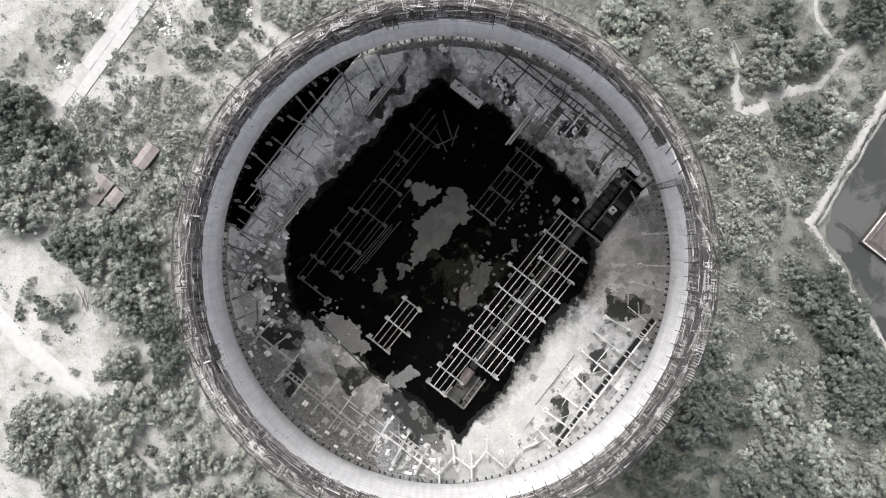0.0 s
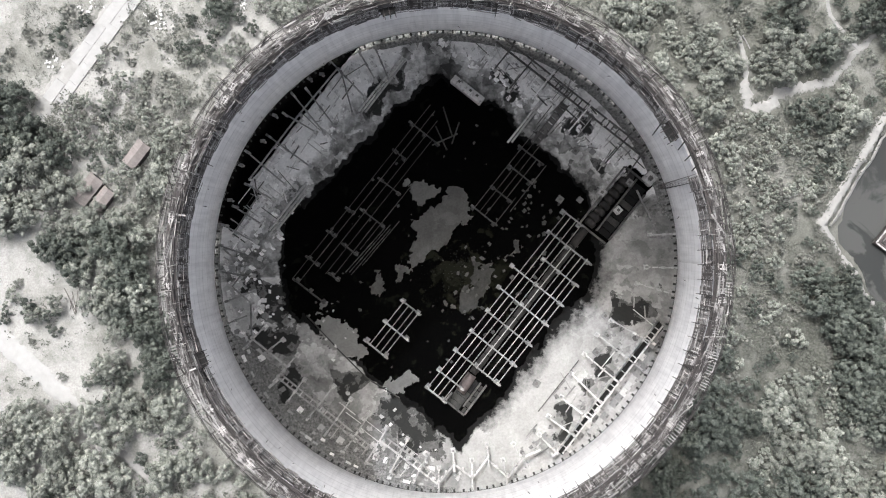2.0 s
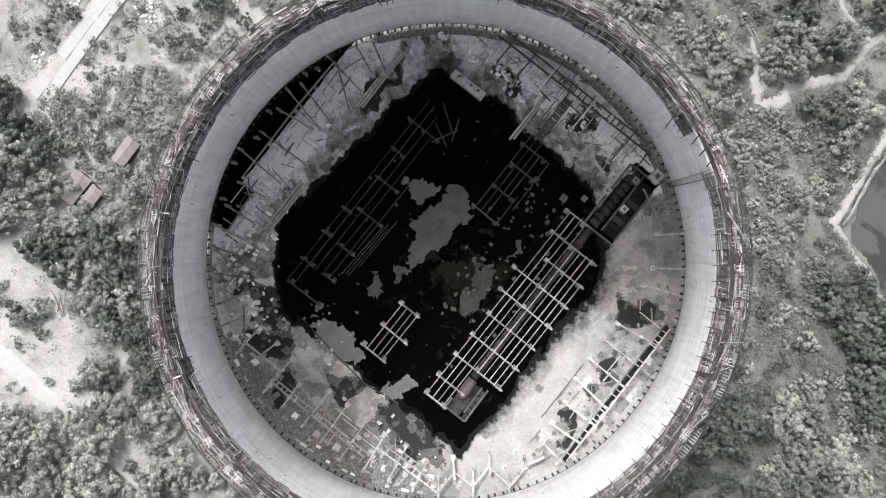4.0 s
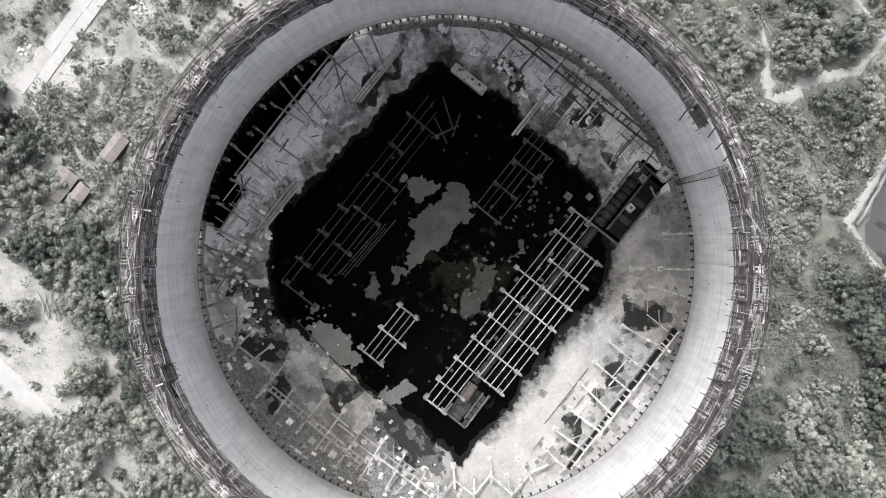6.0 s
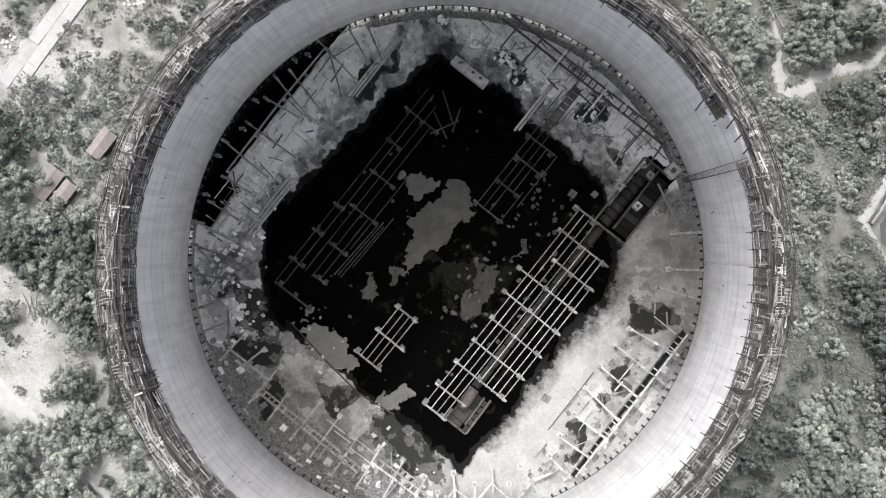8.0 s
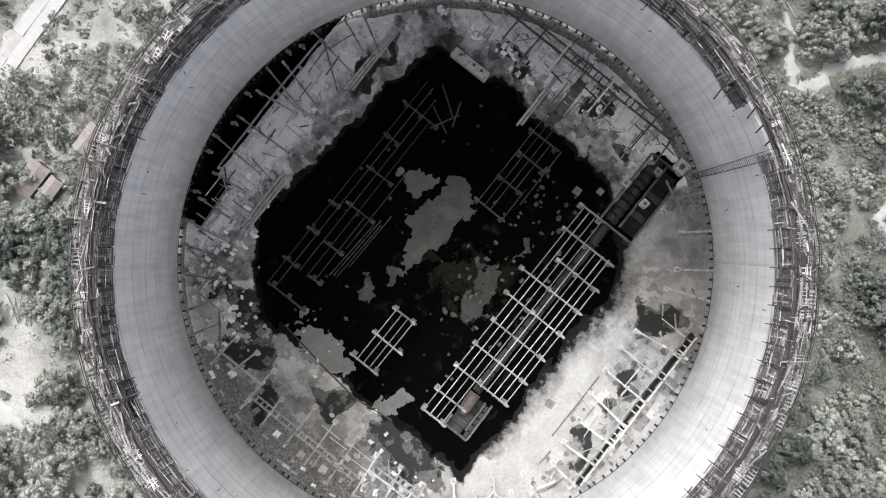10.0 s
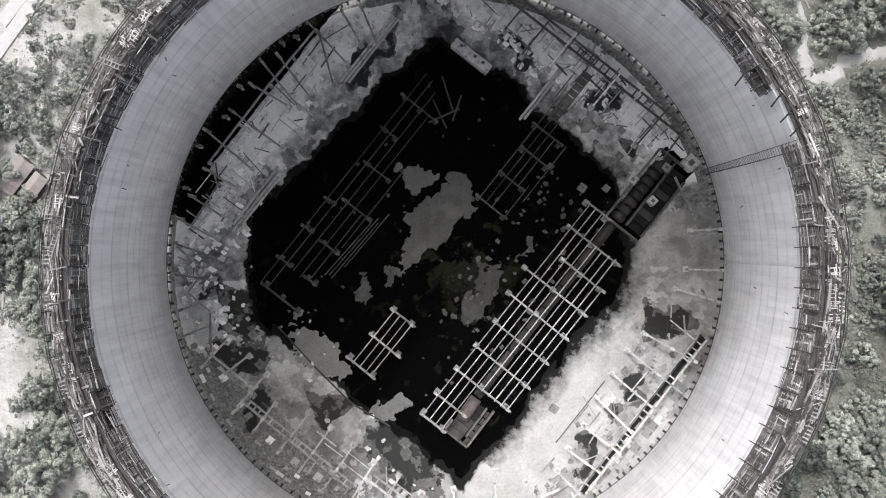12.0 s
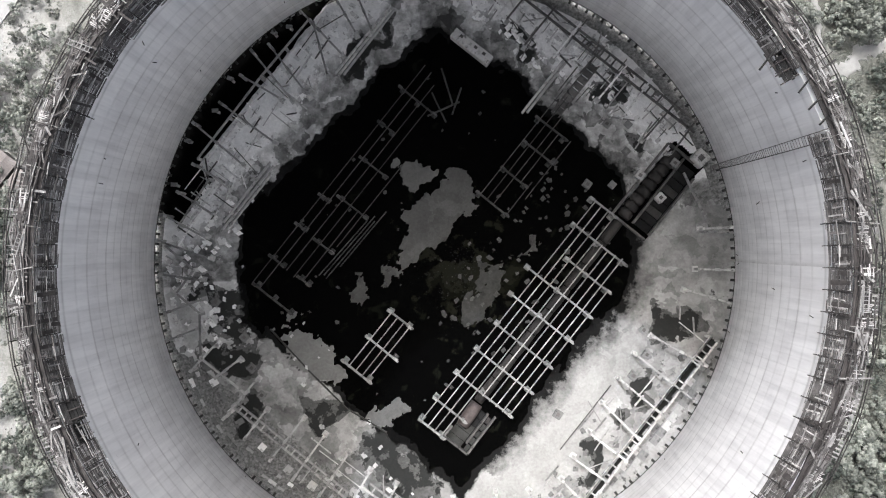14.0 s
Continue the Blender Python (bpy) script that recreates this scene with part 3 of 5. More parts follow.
def build_floor():
    step, verts, index, faces, more = 0.4, [], {}, [], []
    k = int(60 / step)
    for j in range(-k, k + 1):
        for i in range(-k, k + 1):
            x, y = i * step, j * step
            if math.hypot(x, y) < 59.6:
                index[i, j] = len(verts)
                z, *rest = bed(x, y, True)
                verts.append((x, y, z))
                more.append(rest)
    for (i, j) in index:
        q = [(i, j), (i + 1, j), (i + 1, j + 1), (i, j + 1)]
        if all(p in index for p in q):
            faces.append([index[p] for p in q])
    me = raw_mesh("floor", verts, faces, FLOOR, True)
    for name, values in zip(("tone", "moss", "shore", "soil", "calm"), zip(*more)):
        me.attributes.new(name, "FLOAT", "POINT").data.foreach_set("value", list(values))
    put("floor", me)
    tagged(bpy.data.objects["floor"], "pale silt-covered concrete floor with dark moss patches", "floor", kind="structure")
    ring = [(59.2 * math.cos(a), 59.2 * math.sin(a), WATER_Z) for a in np.linspace(0, 2 * math.pi, 96, endpoint=False)]
    put("basin_water", raw_mesh("basin_water", ring, [range(96)], SLUDGE))
    tagged(bpy.data.objects["basin_water"], "shallow black stagnant water over the sunken basin", "water", kind="structure")


build_floor()


# ---- framework of beams inside ----
def pier_mesh(size, height, mat):
    bm = bmesh.new()
    add_box(bm, pose(0, 0, height / 2 - 0.4), size * 0.45, size * 0.45, height + 0.8, 0.03)
    col = mesh_of("column", bm, mat)
    bm = bmesh.new()
    add_box(bm, pose(0, 0, 0.15), size, size, 0.7, 0.06)
    add_box(bm, pose(0, 0, 0.62), size * 0.72, size * 0.72, 0.3, 0.05)
    return col, mesh_of("footing", bm, mat)


COL_GREY, FOOT_GREY = pier_mesh(1.15, 3.0, BEAM)
COL, FOOT = pier_mesh(1.2, 3.0, CONCRETE)
COL_DARK, FOOT_DARK = pier_mesh(1.0, 3.0, OLDRAIL)


def grid(name, a_list, b_list, rails, z, mat, label, crosses=None, missing=0.0, rng=None, w=0.28):
    """Cross beams on columns with parallel rails laid over them. a_list: places of the cross beams; b_list: from, to; rails: (b, a0, a1)."""
    rng = rng or random.Random(1)
    g = root(name, (0, 0, 0), label, "beam frame", "beam frames in the basin")
    turn = math.degrees(math.atan2(U.y, U.x))
    for a, b0, b1 in a_list:
        beam_part("cross_beam", uv(a, b0 - 0.5, z), uv(a + rng.uniform(-.15, .15), b1 + 0.7, z), 0.36, 0.5, mat, g)
        for b in (b0, b1):
            beam_part("bearing", uv(a, b - 0.45, z + 0.05), uv(a, b + 0.45, z + 0.05), 0.62, 0.5, mat, g, 0.05)
        for b in (b0 + 0.3, b1 - 0.3, (b0 + b1) / 2) if b1 - b0 > 8 else (b0 + 0.3, b1 - 0.3):
            put("column", COL_DARK if mat is OLDRAIL else COL_GREY, g, Matrix.Translation(uv(a, b, z - 3.25)) @ pose(0, 0, 0, 0, 0, turn))
            put("footing", FOOT_DARK if mat is OLDRAIL else FOOT_GREY, g, Matrix.Translation(uv(a + rng.uniform(-.2, .2), b, z - 3.25)) @ pose(0, 0, 0, 0, 0, turn + rng.uniform(-6, 6)))
    for b, a0, a1 in rails:
        if rng.random() < missing:
            continue
        beam_part("rail", uv(a0, b + rng.uniform(-.08, .08), z + 0.4), uv(a1, b + rng.uniform(-.08, .08), z + 0.4), w, 0.3, mat, g, 0.02)
    return g
rg = random.Random(5)
GZ = 3.1
# main frame, pale and nearly whole
cross = [(-27.6, 15.8, 21.4), (-22.4, 15.4, 22.8), (-15.9, 15.6, 29.2), (-9.7, 15.8, 29.5), (-3.4, 15.8, 29.4), (3.1, 14.3, 29.5), (9.2, 13.6, 29.4), (15.4, 18.8, 29.3), (21.6, 15.6, 28.4), (27.8, 15.2, 21.0)]
rails = []
for i in range(9):
    b = 16.0 + 1.62 * i
    a0 = -27.8 if i < 4 else -16.2
    a1 = [27.8, 27.8, 27.8, 27.6, 21.8, 21.6, 21.9, 22.2, 15.6][i]
    rails.append((b, a0, a1))
grid("beam_frame", cross, None, rails, GZ, RAIL, "pale concrete rails on cross beams over black water", rng=random.Random(2), w=0.21)
# small frame
grid("beam_frame", [(-27.9, -3.4, 3.2), (-21.2, -2.6, 4.6), (-14.5, -2.4, 2.9)], None,
     [(-1.9, -28.2, -14.4), (-0.3, -28.1, -14.3), (1.3, -27.9, -14.2), (2.7, -27.9, -14.4)], GZ, RAIL, "short pale concrete frame with square pier caps", rng=random.Random(3), w=0.22)
# far frame, darker
grid("beam_frame", [(14.8, -3.2, 4.0), (21.6, -2.4, 3.4), (28.4, -2.2, 4.6), (33.7, -3.2, 3.8)], None,
     [(-2.6, 14.8, 41.0), (-1.0, 14.6, 40.5), (0.6, 14.6, 37.0), (2.2, 21.4, 33.8), (3.9, 15.0, 23.0), (4.9, 19.5, 34.0)], GZ, OLDRAIL, "darkened concrete frame standing in black water", rng=random.Random(4), w=0.17)
# longest frame, dark, cross beams short and broken
grid("beam_frame", [(-27.0, -26.6, -17.5), (-20.6, -27.6, -24.5), (-20.4, -20.6, -18.2), (-12.4, -27.5, -25.6), (-12.6, -22.6, -18.6), (-5.0, -27.4, -25.6), (-3.0, -24.3, -17.6), (5.8, -25.6, -19.6), (13.6, -27.2, -24.0), (21.6, -28.2, -19.6)], None,
     [(-27.0, -26.9, 28.0), (-25.2, -26.8, 27.6), (-23.2, -20.8, 26.0), (-21.3, -21.0, 21.8), (-19.4, -20.0, -3.0), (-18.3, -11.0, 10.5)], GZ, OLDRAIL, "long dark concrete frame with broken cross beams", rng=random.Random(6), w=0.15)
fb = root("beam_heap", (0, 0, 0), "dark concrete beams fallen across one another", "beams")
for p, q in (((30.0, -24.5, 0.8), (25.5, -18.0, 1.6)), ((27.0, -17.5, 0.5), (20.5, -20.5, 2.6)), ((29.5, -19.0, 0.4), (24.0, -17.0, 1.0)), ((25.0, -23.0, 0.6), (22.0, -17.0, 1.4))):
    beam_part("beam", uv(*p), uv(*q), 0.34, 0.4, OLDRAIL, fb)
# rails lying in a loose bundle
bd = root("rail_bundle", (0, 0, 0), "loose bundle of dark concrete rails in water", "concrete rails")
for i, (a0, a1) in enumerate([(-18.0, -3.2), (-17.4, -1.6), (-17.6, -2.4), (-14.0, 0.5)]):
    beam_part("rail", uv(a0, -18.0 + 0.75 * i, 0.25), uv(a1, -17.2 + 0.62 * i, 0.25), 0.22, 0.35, OLDRAIL, bd)

# the outer rows of the framework, two beams with rungs between, on columns, with arms across them
def row_frame(along, across, at, lo, hi, arms, mat, label, double=1.6, rungs=None, seed=0, reach=(5, 5), cap=True, z=GZ):
    rng = random.Random(seed)
    def p(s, d, h):
        q = along * s + across * d
        return Vector((q.x, q.y, h))
    g = root("row_frame", (0, 0, 0), label, "beam frame", "beam frames along the edge")
    turn = math.degrees(math.atan2(along.y, along.x))
    beam_part("beam", p(lo, at, z), p(hi, at, z), 0.42, 0.5, mat, g)
    if double:
        beam_part("beam", p(lo + rng.uniform(0, 4), at + double, z), p(hi - rng.uniform(0, 4), at + double, z), 0.36, 0.5, mat, g)
        s = lo + 1.2
        while s < hi - 1.0:
            if rungs is None or any(r0 <= s <= r1 for r0, r1 in rungs):
                beam_part("rung", p(s, at - 0.1, z + 0.32), p(s, at + double + 0.1, z + 0.32), 0.34, 0.2, mat, g, 0.02)
            s += 1.45
    for s in arms:
        d0, d1 = at - reach[0] * rng.uniform(0.6, 1.1), at + reach[1] * rng.uniform(0.6, 1.1)
        tip = rng.uniform(-0.5, 0.5)
        m = rng.choice((mat, mat, CONCRETE if mat is CONCRETE else SLAB))
        beam_part("arm", p(s, d0, z + 0.55), p(s + tip, d1, z + 0.55), 0.34, 0.42, m, g)
        for d in (d0 + 0.4, at):
            put("column", COL, g, Matrix.Translation(p(s, d, z - 3.2)) @ pose(0, 0, 0, 0, 0, turn))
        if cap:
            put("footing", FOOT, g, Matrix.Translation(p(s, d0 + 0.4, 0.0)) @ pose(0, 0, 0, 0, 0, turn + rng.uniform(-8, 8)))
    return g


def frame_run(label, legs, arms, mat, z=GZ, thick=0.4, rung=1.45):
    """Beams along the grid lines of the framework (with a second beam and rungs where a width is given), and arms across them on columns."""
    g = root("row_frame", (0, 0, 0), label, "beam frame", "beam frames along the edge")
    for a0, c0, a1, c1, wide in legs:
        p, q = uv(a0, c0, z), uv(a1, c1, z)
        beam_part("beam", p, q, thick, 0.5, mat, g)
        if wide:
            side = Vector((0, 0, 1)).cross((q - p).normalized()) * wide
            beam_part("beam", p + side, q + side, thick * 0.85, 0.5, mat, g)
            n = int((q - p).length / rung)
            for k in range(1, n):
                m = p + (q - p) * (k + rg.uniform(-.12, .12)) / n
                if rg.random() < 0.86:
                    beam_part("rung", m - side * 0.06 + Vector((0, 0, 0.33)), m + side * 1.06 + Vector((0, 0, 0.33)), 0.30, 0.18, mat, g, 0.02)
        for t in (0.0, 0.5, 1.0):
            put("column", COL, g, Matrix.Translation((p + (q - p) * t) + Vector((0, 0, -3.2))))
    for a0, c0, a1, c1 in arms:
        p, q = uv(a0, c0, z + 0.5), uv(a1, c1, z + 0.45)
        beam_part("arm", p, q, 0.36, 0.42, mat, g)
        # a stub end and a joint collar that stand proud of the arm
        for t, w in ((0.0, 0.62), (0.48, 0.56)):
            m = p + (q - p) * t
            d = (q - p).normalized() * 0.45
            beam_part("collar", m - d + Vector((0, 0, 0.1)), m + d + Vector((0, 0, 0.1)), w, 0.5, mat, g, 0.04)
        turn = math.degrees(math.atan2((q - p).y, (q - p).x))
        for m in (p, q):
            put("column", COL, g, Matrix.Translation((m.x, m.y, -0.1)) @ pose(0, 0, 0, 0, 0, turn))
        put("footing", FOOT, g, Matrix.Translation((q.x, q.y, 0.0)) @ pose(0, 0, 0, 0, 0, turn + rg.uniform(-8, 8)))
    return g


frame_run("white concrete ladder-like row of beams with arms", [(20.8, 50.5, -21.5, 50.9, 0), (-19.5, 50.92, -9.4, 50.84, -1.4), (-9.2, 50.82, 20.8, 50.5, -1.7)],
          [(15.8, 53.0, 14.0, 42.0), (9.0, 55.6, 9.0, 41.4), (3.0, 52.4, 3.2, 41.9), (-3.7, 51.6, -2.6, 42.2), (-8.6, 52.3, -8.8, 44.0), (-14.2, 52.0, -14.6, 44.5), (-20.2, 51.0, -19.6, 45.5)], CONCRETE)
frame_run("short pale beams propped between piers and the wall foot", [], [(40.3, 40.2, 36.9, 36.3), (34.0, 45.8, 30.0, 40.5), (28.7, 50.0, 25.3, 41.3)], CONCRETE)
frame_run("pale concrete beams with cross arms over paving", [(-45.0, -26.0, -45.0, -14.6, 0), (-48.6, -15.0, -48.8, 13.6, 1.2), (-45.0, 15.8, -44.6, 32.7, 1.5)],
          [(-47.9, -25.7, -41.6, -25.2), (-45.9, -21.0, -41.0, -19.8), (-51.3, -14.8, -41.7, -14.5), (-51.6, -9.1, -45.5, -9.3), (-51.9, -2.5, -42.2, -2.5), (-52.2, 3.3, -42.1, 2.9),
           (-52.0, 9.5, -42.0, 8.8), (-51.6, 15.5, -42.1, 14.4), (-49.2, 21.6, -41.1, 20.2), (-47.6, 27.6, -41.0, 26.4)], CONCRETE)
frame_run("white concrete beams stepping round the edge of the floor", [(-44.5, 32.8, -38.4, 32.9, 0), (-38.2, 33.1, -38.1, 38.3, 0), (-37.9, 38.5, -32.0, 38.5, 0), (-32.1, 38.7, -32.5, 45.2, 0), (-32.4, 45.4, -25.8, 45.3, 0), (-25.7, 45.5, -22.2, 47.4, 0)],
          [(-45.9, 34.1, -41.8, 30.9), (-39.2, 33.7, -36.2, 31.0), (-40.0, 40.0, -35.2, 36.2), (-33.0, 39.6, -29.8, 36.8), (-34.0, 46.5, -30.3, 42.3), (-27.0, 47.2, -25.5, 41.8)], CONCRETE)
frame_run("grey concrete beams leaning among white slabs", [(-44.6, -26.2, -38.4, -31.4, 0), (-38.2, -31.6, -38.0, -37.4, 0), (-37.9, -37.6, -32.4, -37.8, 0), (-32.2, -38.0, -32.0, -45.2, 0)],
          [(-46.5, -33.2, -41.2, -30.2), (-41.6, -36.4, -36.0, -33.0), (-36.8, -42.2, -33.0, -35.6), (-31.9, -46.6, -28.6, -37.0), (-27.2, -48.6, -25.8, -40.4)], RAIL, thick=0.34)
frame_run("white-edged row of beams along a dark strip under the shell", [(-14.4, -50.9, 6.0, -51.2, 0), (6.2, -51.2, 21.0, -50.8, 0), (-27.0, -45.6, -16.2, -46.6, 0)],
          [(-9.4, -55.7, -9.8, -43.5), (-3.0, -54.0, -2.5, -41.4), (3.8, -54.2, 5.0, -45.8), (8.9, -55.6, 6.4, -44.0), (12.0, -53.6, 9.0, -41.7), (21.3, -54.0, 19.5, -41.3), (20.7, -49.4, 14.6, -41.1), (-15.8, -50.6, -14.8, -43.6), (-22.0, -49.6, -21.2, -42.0), (27.4, -49.0, 24.6, -42.0), (30.6, -46.4, 27.0, -39.8)], RAIL, thick=0.34)
row_frame(V, U, 50.6, -24.0, 23.0, [-20, -14, -8, -2, 4, 10, 16, 22], OLDCON, "pale concrete row of beams leaning over rubble", 1.9, [(-6, 2), (8, 14)], 3, (7, 3))
for a0, a1, c in ((-14.6, -8.2, -50.2), (-7.8, 5.6, -50.3), (-26.8, -16.4, -45.0)):
    bm = bmesh.new()
    add_beam(bm, uv(a0, c, 0.75), uv(a1, c - 0.1, 0.7), 0.7, 0.9, 0.05)
    tagged(put("slab_kerb", mesh_of("slab_kerb", bm, SLAB)), "white concrete kerb along the slab edge", "kerb", "kerbs at the slab edge")

for c0, c1, a0, a1 in ((-19.0, -8.2, -32.6, -34.2), (-7.8, 3.6, -34.3, -35.6), (4.0, 12.4, -35.4, -34.3)):
    bm = bmesh.new()
    add_beam(bm, uv(a0, c0, 0.08), uv(a1, c1, 0.02), 0.3, 0.5, 0.05)
    tagged(put("slab_seam", mesh_of("slab_seam", bm, DULL_DARK)), "dark worn concrete edge between slab and basin", "kerb", "edges of the basin slab")
for a, c in ((-19.6, -55.4), (-21.5, -51.6), (-25.6, -53.0), (-28.0, -50.0), (-13.0, -55.0), (2.0, -56.0), (14.6, -54.8), (-4.8, -54.4), (17.5, -53.2)):
    g = root("post", uv(a, c, -0.4), "pale broken post standing in a dark strip under the shell", "post", "posts in the flooded strip", turn=rg.uniform(0, 90))
    bm = bmesh.new()
    add_box(bm, pose(0, 0, 1.0, rg.uniform(-8, 8), rg.uniform(-8, 8)), 0.5, 0.6, 2.6, 0.05)
    part("shaft", bm, CONCRETE, g)
    bm = bmesh.new()
    add_box(bm, pose(0, 0.2, 2.3, 0, 0, 20), 0.8, 1.3, 0.35, 0.05)
    part("cap", bm, BEAM, g)

# raised slab at the head of the basin
sl = root("concrete_platform", (0, 0, 0), "pale worn concrete platform standing at the water's edge", "platform")
bm = bmesh.new()
m, ln = span(uv(37.0, -27.0, 0.8), uv(37.0, -17.6, 0.8))
add_box(bm, m, ln, 2.1, 2.6, 0.08)
part("block", bm, CONCRETE, sl)
for f in (-0.3, 0.08, 0.3):
    bm = bmesh.new()
    add_box(bm, m @ pose(ln * f, 0.3, 1.33), 0.7, 0.6, 0.12, 0.02)
    part("hatch", bm, OLDCON, sl, "dark rusted hatch")

# pipes lying on the silt
def pipes(a0, a1, b, count, label, mat, seed):
    rng = random.Random(seed)
    g = root("pipe_stack", (0, 0, 0), label, "pipes")
    for i in range(count):
        bm = bmesh.new()
        add_tube(bm, uv(a0 + rng.uniform(-1, 1), b + 0.72 * i, 0.7), uv(a1 + rng.uniform(-1, 1), b + 0.72 * i + rng.uniform(-0.2, 0.2), 0.7), 0.28, 10)
        part("pipe", bm, mat, g, smooth=False)
    for a in ((a0 * 0.7 + a1 * 0.3), (a0 * 0.3 + a1 * 0.7)):
        beam_part("sleeper", uv(a, b - 0.5, 0.25), uv(a, b + 0.72 * count, 0.25), 0.3, 0.35, OLDCON, g)


pipes(16.5, 33.0, -40.6, 3, "three pale pipes stacked on the silt", CONCRETE, 1)
pipes(-22.5, -7.0, -39.6, 3, "three long pipes beside the water", CONCRETE, 2)
pipes(33.5, 47.0, -6.2, 2, "pair of pale pipes lying between beams", CONCRETE, 3)

# covered channel from the edge to the basin
ch = root("channel", (0, 0, 0), "dark concrete channel with cover slabs", "channel")
for b in (-1.7, 0.1):
    beam_part("channel_wall", uv(37.0, b, 0.3), uv(50.0, b, 0.3), 0.3, 1.4, OLDCON, ch)
for i in range(8):
    beam_part("cover_slab", uv(38 + 1.55 * i, -1.55, 0.85 - 0.05 * (i % 3)), uv(38 + 1.55 * i, -0.05, 0.85), 1.35, 0.15, OLDCON, ch)

# deep trough that holds the head of the large pipe
tr = root("trough", (0, 0, 0), "long dark concrete trough with square pier stubs", "trough")
for c, a0, a1 in ((20.6, 28.0, 46.5), (25.0, 29.5, 46.0), (29.0, 29.5, 44.0)):
    beam_part("trough_wall", uv(a0, c, 0.3), uv(a1, c, 0.3), 0.4, 1.8, OLDCON, tr, 0.05)
for a in (28.3, 46.6):
    beam_part("partition", uv(a, 20.8, 0.3), uv(a, 28.8, 0.3), 0.4, 1.6, OLDCON, tr, 0.05)
for i in range(9):
    beam_part("bottom_slab", uv(30.4 + 1.75 * i, 25.4, -0.02), uv(30.4 + 1.75 * i, 28.6, 0.1 * rg.random()), 1.6, 0.3, rg.choice((DULL_DARK, NEAR_BLACK)), tr, 0.04)


def barrel(p, q, r, belly, mat, parent):
    """A pipe section from p to q that swells a little between its ends."""
    m, ln = span(p, q)
    bm = bmesh.new()
    rings = []
    for i in range(7):
        t = i / 6
        rad = r + belly * math.sin(math.pi * t) ** 0.6
        rings.append([bm.verts.new(m @ Vector(((t - 0.5) * ln, rad * math.cos(k * math.pi / 9), rad * math.sin(k * math.pi / 9)))) for k in range(18)])
    for u, w in zip(rings, rings[1:]):
        for k in range(18):
            bm.faces.new((u[k], u[(k + 1) % 18], w[(k + 1) % 18], w[k]))
    bm.faces.new(rings[0])
    bm.faces.new(list(reversed(rings[-1])))
    bmesh.ops.recalc_face_normals(bm, faces=bm.faces[:])
    return part("pipe_section", bm, mat, parent, smooth=True)


lp = root("large_pipe", (0, 0, 0), "large dark jointed pipe running under the beam frame", "pipe")
for i in range(9):
    barrel(uv(29.2 + 1.9 * i, 22.7 + 0.03 * i, 0.1), uv(31.0 + 1.9 * i, 22.73 + 0.03 * i, 0.1), 1.15, 0.35, PIPE, lp)
for i in range(8):
    barrel(uv(-18.0 + 5.85 * i, 22.9 - 0.02 * i, -0.45), uv(-12.3 + 5.85 * i, 22.9 - 0.02 * i, -0.45), 1.0, 0.12, PIPE, lp)


def stub(a, b, size, h, mat, label):
    g = root("pier_stub", uv(a, b, 0.0), label, "pier", "pier stubs", turn=math.degrees(math.atan2(U.y, U.x)) + rg.uniform(-8, 8))
    bm = bmesh.new()
    add_box(bm, pose(0, 0, h / 2 - 0.4), size, size, h + 0.8, 0.07)
    part("block", bm, mat, g)
    bm = bmesh.new()
    add_box(bm, pose(0, 0, h + 0.03), size * 0.4, size * 0.4, 0.1, 0.02)
    part("socket", bm, OLDCON if size > 1.55 else BEAM, g, "dark socket in the top")


stub(37.8, 20.1, 1.8, 1.4, CONCRETE, "pale square concrete pier with dark socket")
stub(36.7, 26.0, 1.7, 2.0, CONCRETE, "pale square concrete pier standing in the trough")
stub(47.8, 27.3, 2.8, 2.4, CONCRETE, "large pale concrete block at the wall foot")
stub(44.0, 24.0, 1.6, 1.6, BEAM, "grey square concrete pier in the trough")
for a, b in ((30.0, 13.0), (42.0, 8.5), (44.5, 12.0), (40.0, 15.0), (33.0, 17.0), (-37, -22), (-41, -17), (-39, -27), (-35, -31), (-44, -12), (-40.5, 3.5), (-10, 37), (14, 40), (10.5, 43.5), (5.5, 44)):
    stub(a, b, rg.uniform(1.3, 1.8), rg.uniform(0.5, 1.2), BEAM, "grey square pier stub on the silt")

# long beams fallen from the edge frame beside the trough
for (a0, b0, a1, b1), lab in (((43.6, 26.6, 37.9, 37.2), "fallen pale beam beside the trough"), ((42.0, 30.8, 47.0, 34.8), "fallen pale beam leaning to the wall"), ((36.0, 36.0, 40.0, 41.5), "fallen pale beam leaning to the wall"), ((-15.3, 41.7, 1.3, 41.7), "long thin dark pole lying on white silt"),
                              
                              ((-31.0, -42.5, -36.5, -38.5), "dark pole lying on rubble")):
    bm = bmesh.new()
    flat = "lying" in lab
    add_beam(bm, uv(a0, b0, 0.6 if flat else 1.2), uv(a1, b1, 0.6 if flat else 2.6), *((0.2, 0.2) if flat else (0.45, 0.45, 0.04)))
    tagged(put("fallen_beam", mesh_of("fallen_beam", bm, RAIL if "pale" in lab else OLDCON)), lab, "beam", "fallen beams")

# scrap platform under the near end of the main frame
sp = root("pit", (0, 0, 0), "square concrete pit below the rails where a large pipe ends", "pit")
for p, q in (((-27.6, 21.8), (-27.6, 27.7)), ((-27.4, 27.7), (-18.2, 27.5)), ((-26.0, 26.2), (-18.6, 26.0)), ((-27.4, 21.8), (-25.0, 21.8))):
    beam_part("pit_wall", uv(*p, 0.35), uv(*q, 0.35), 0.4, 1.3, OLDCON, sp, 0.05)
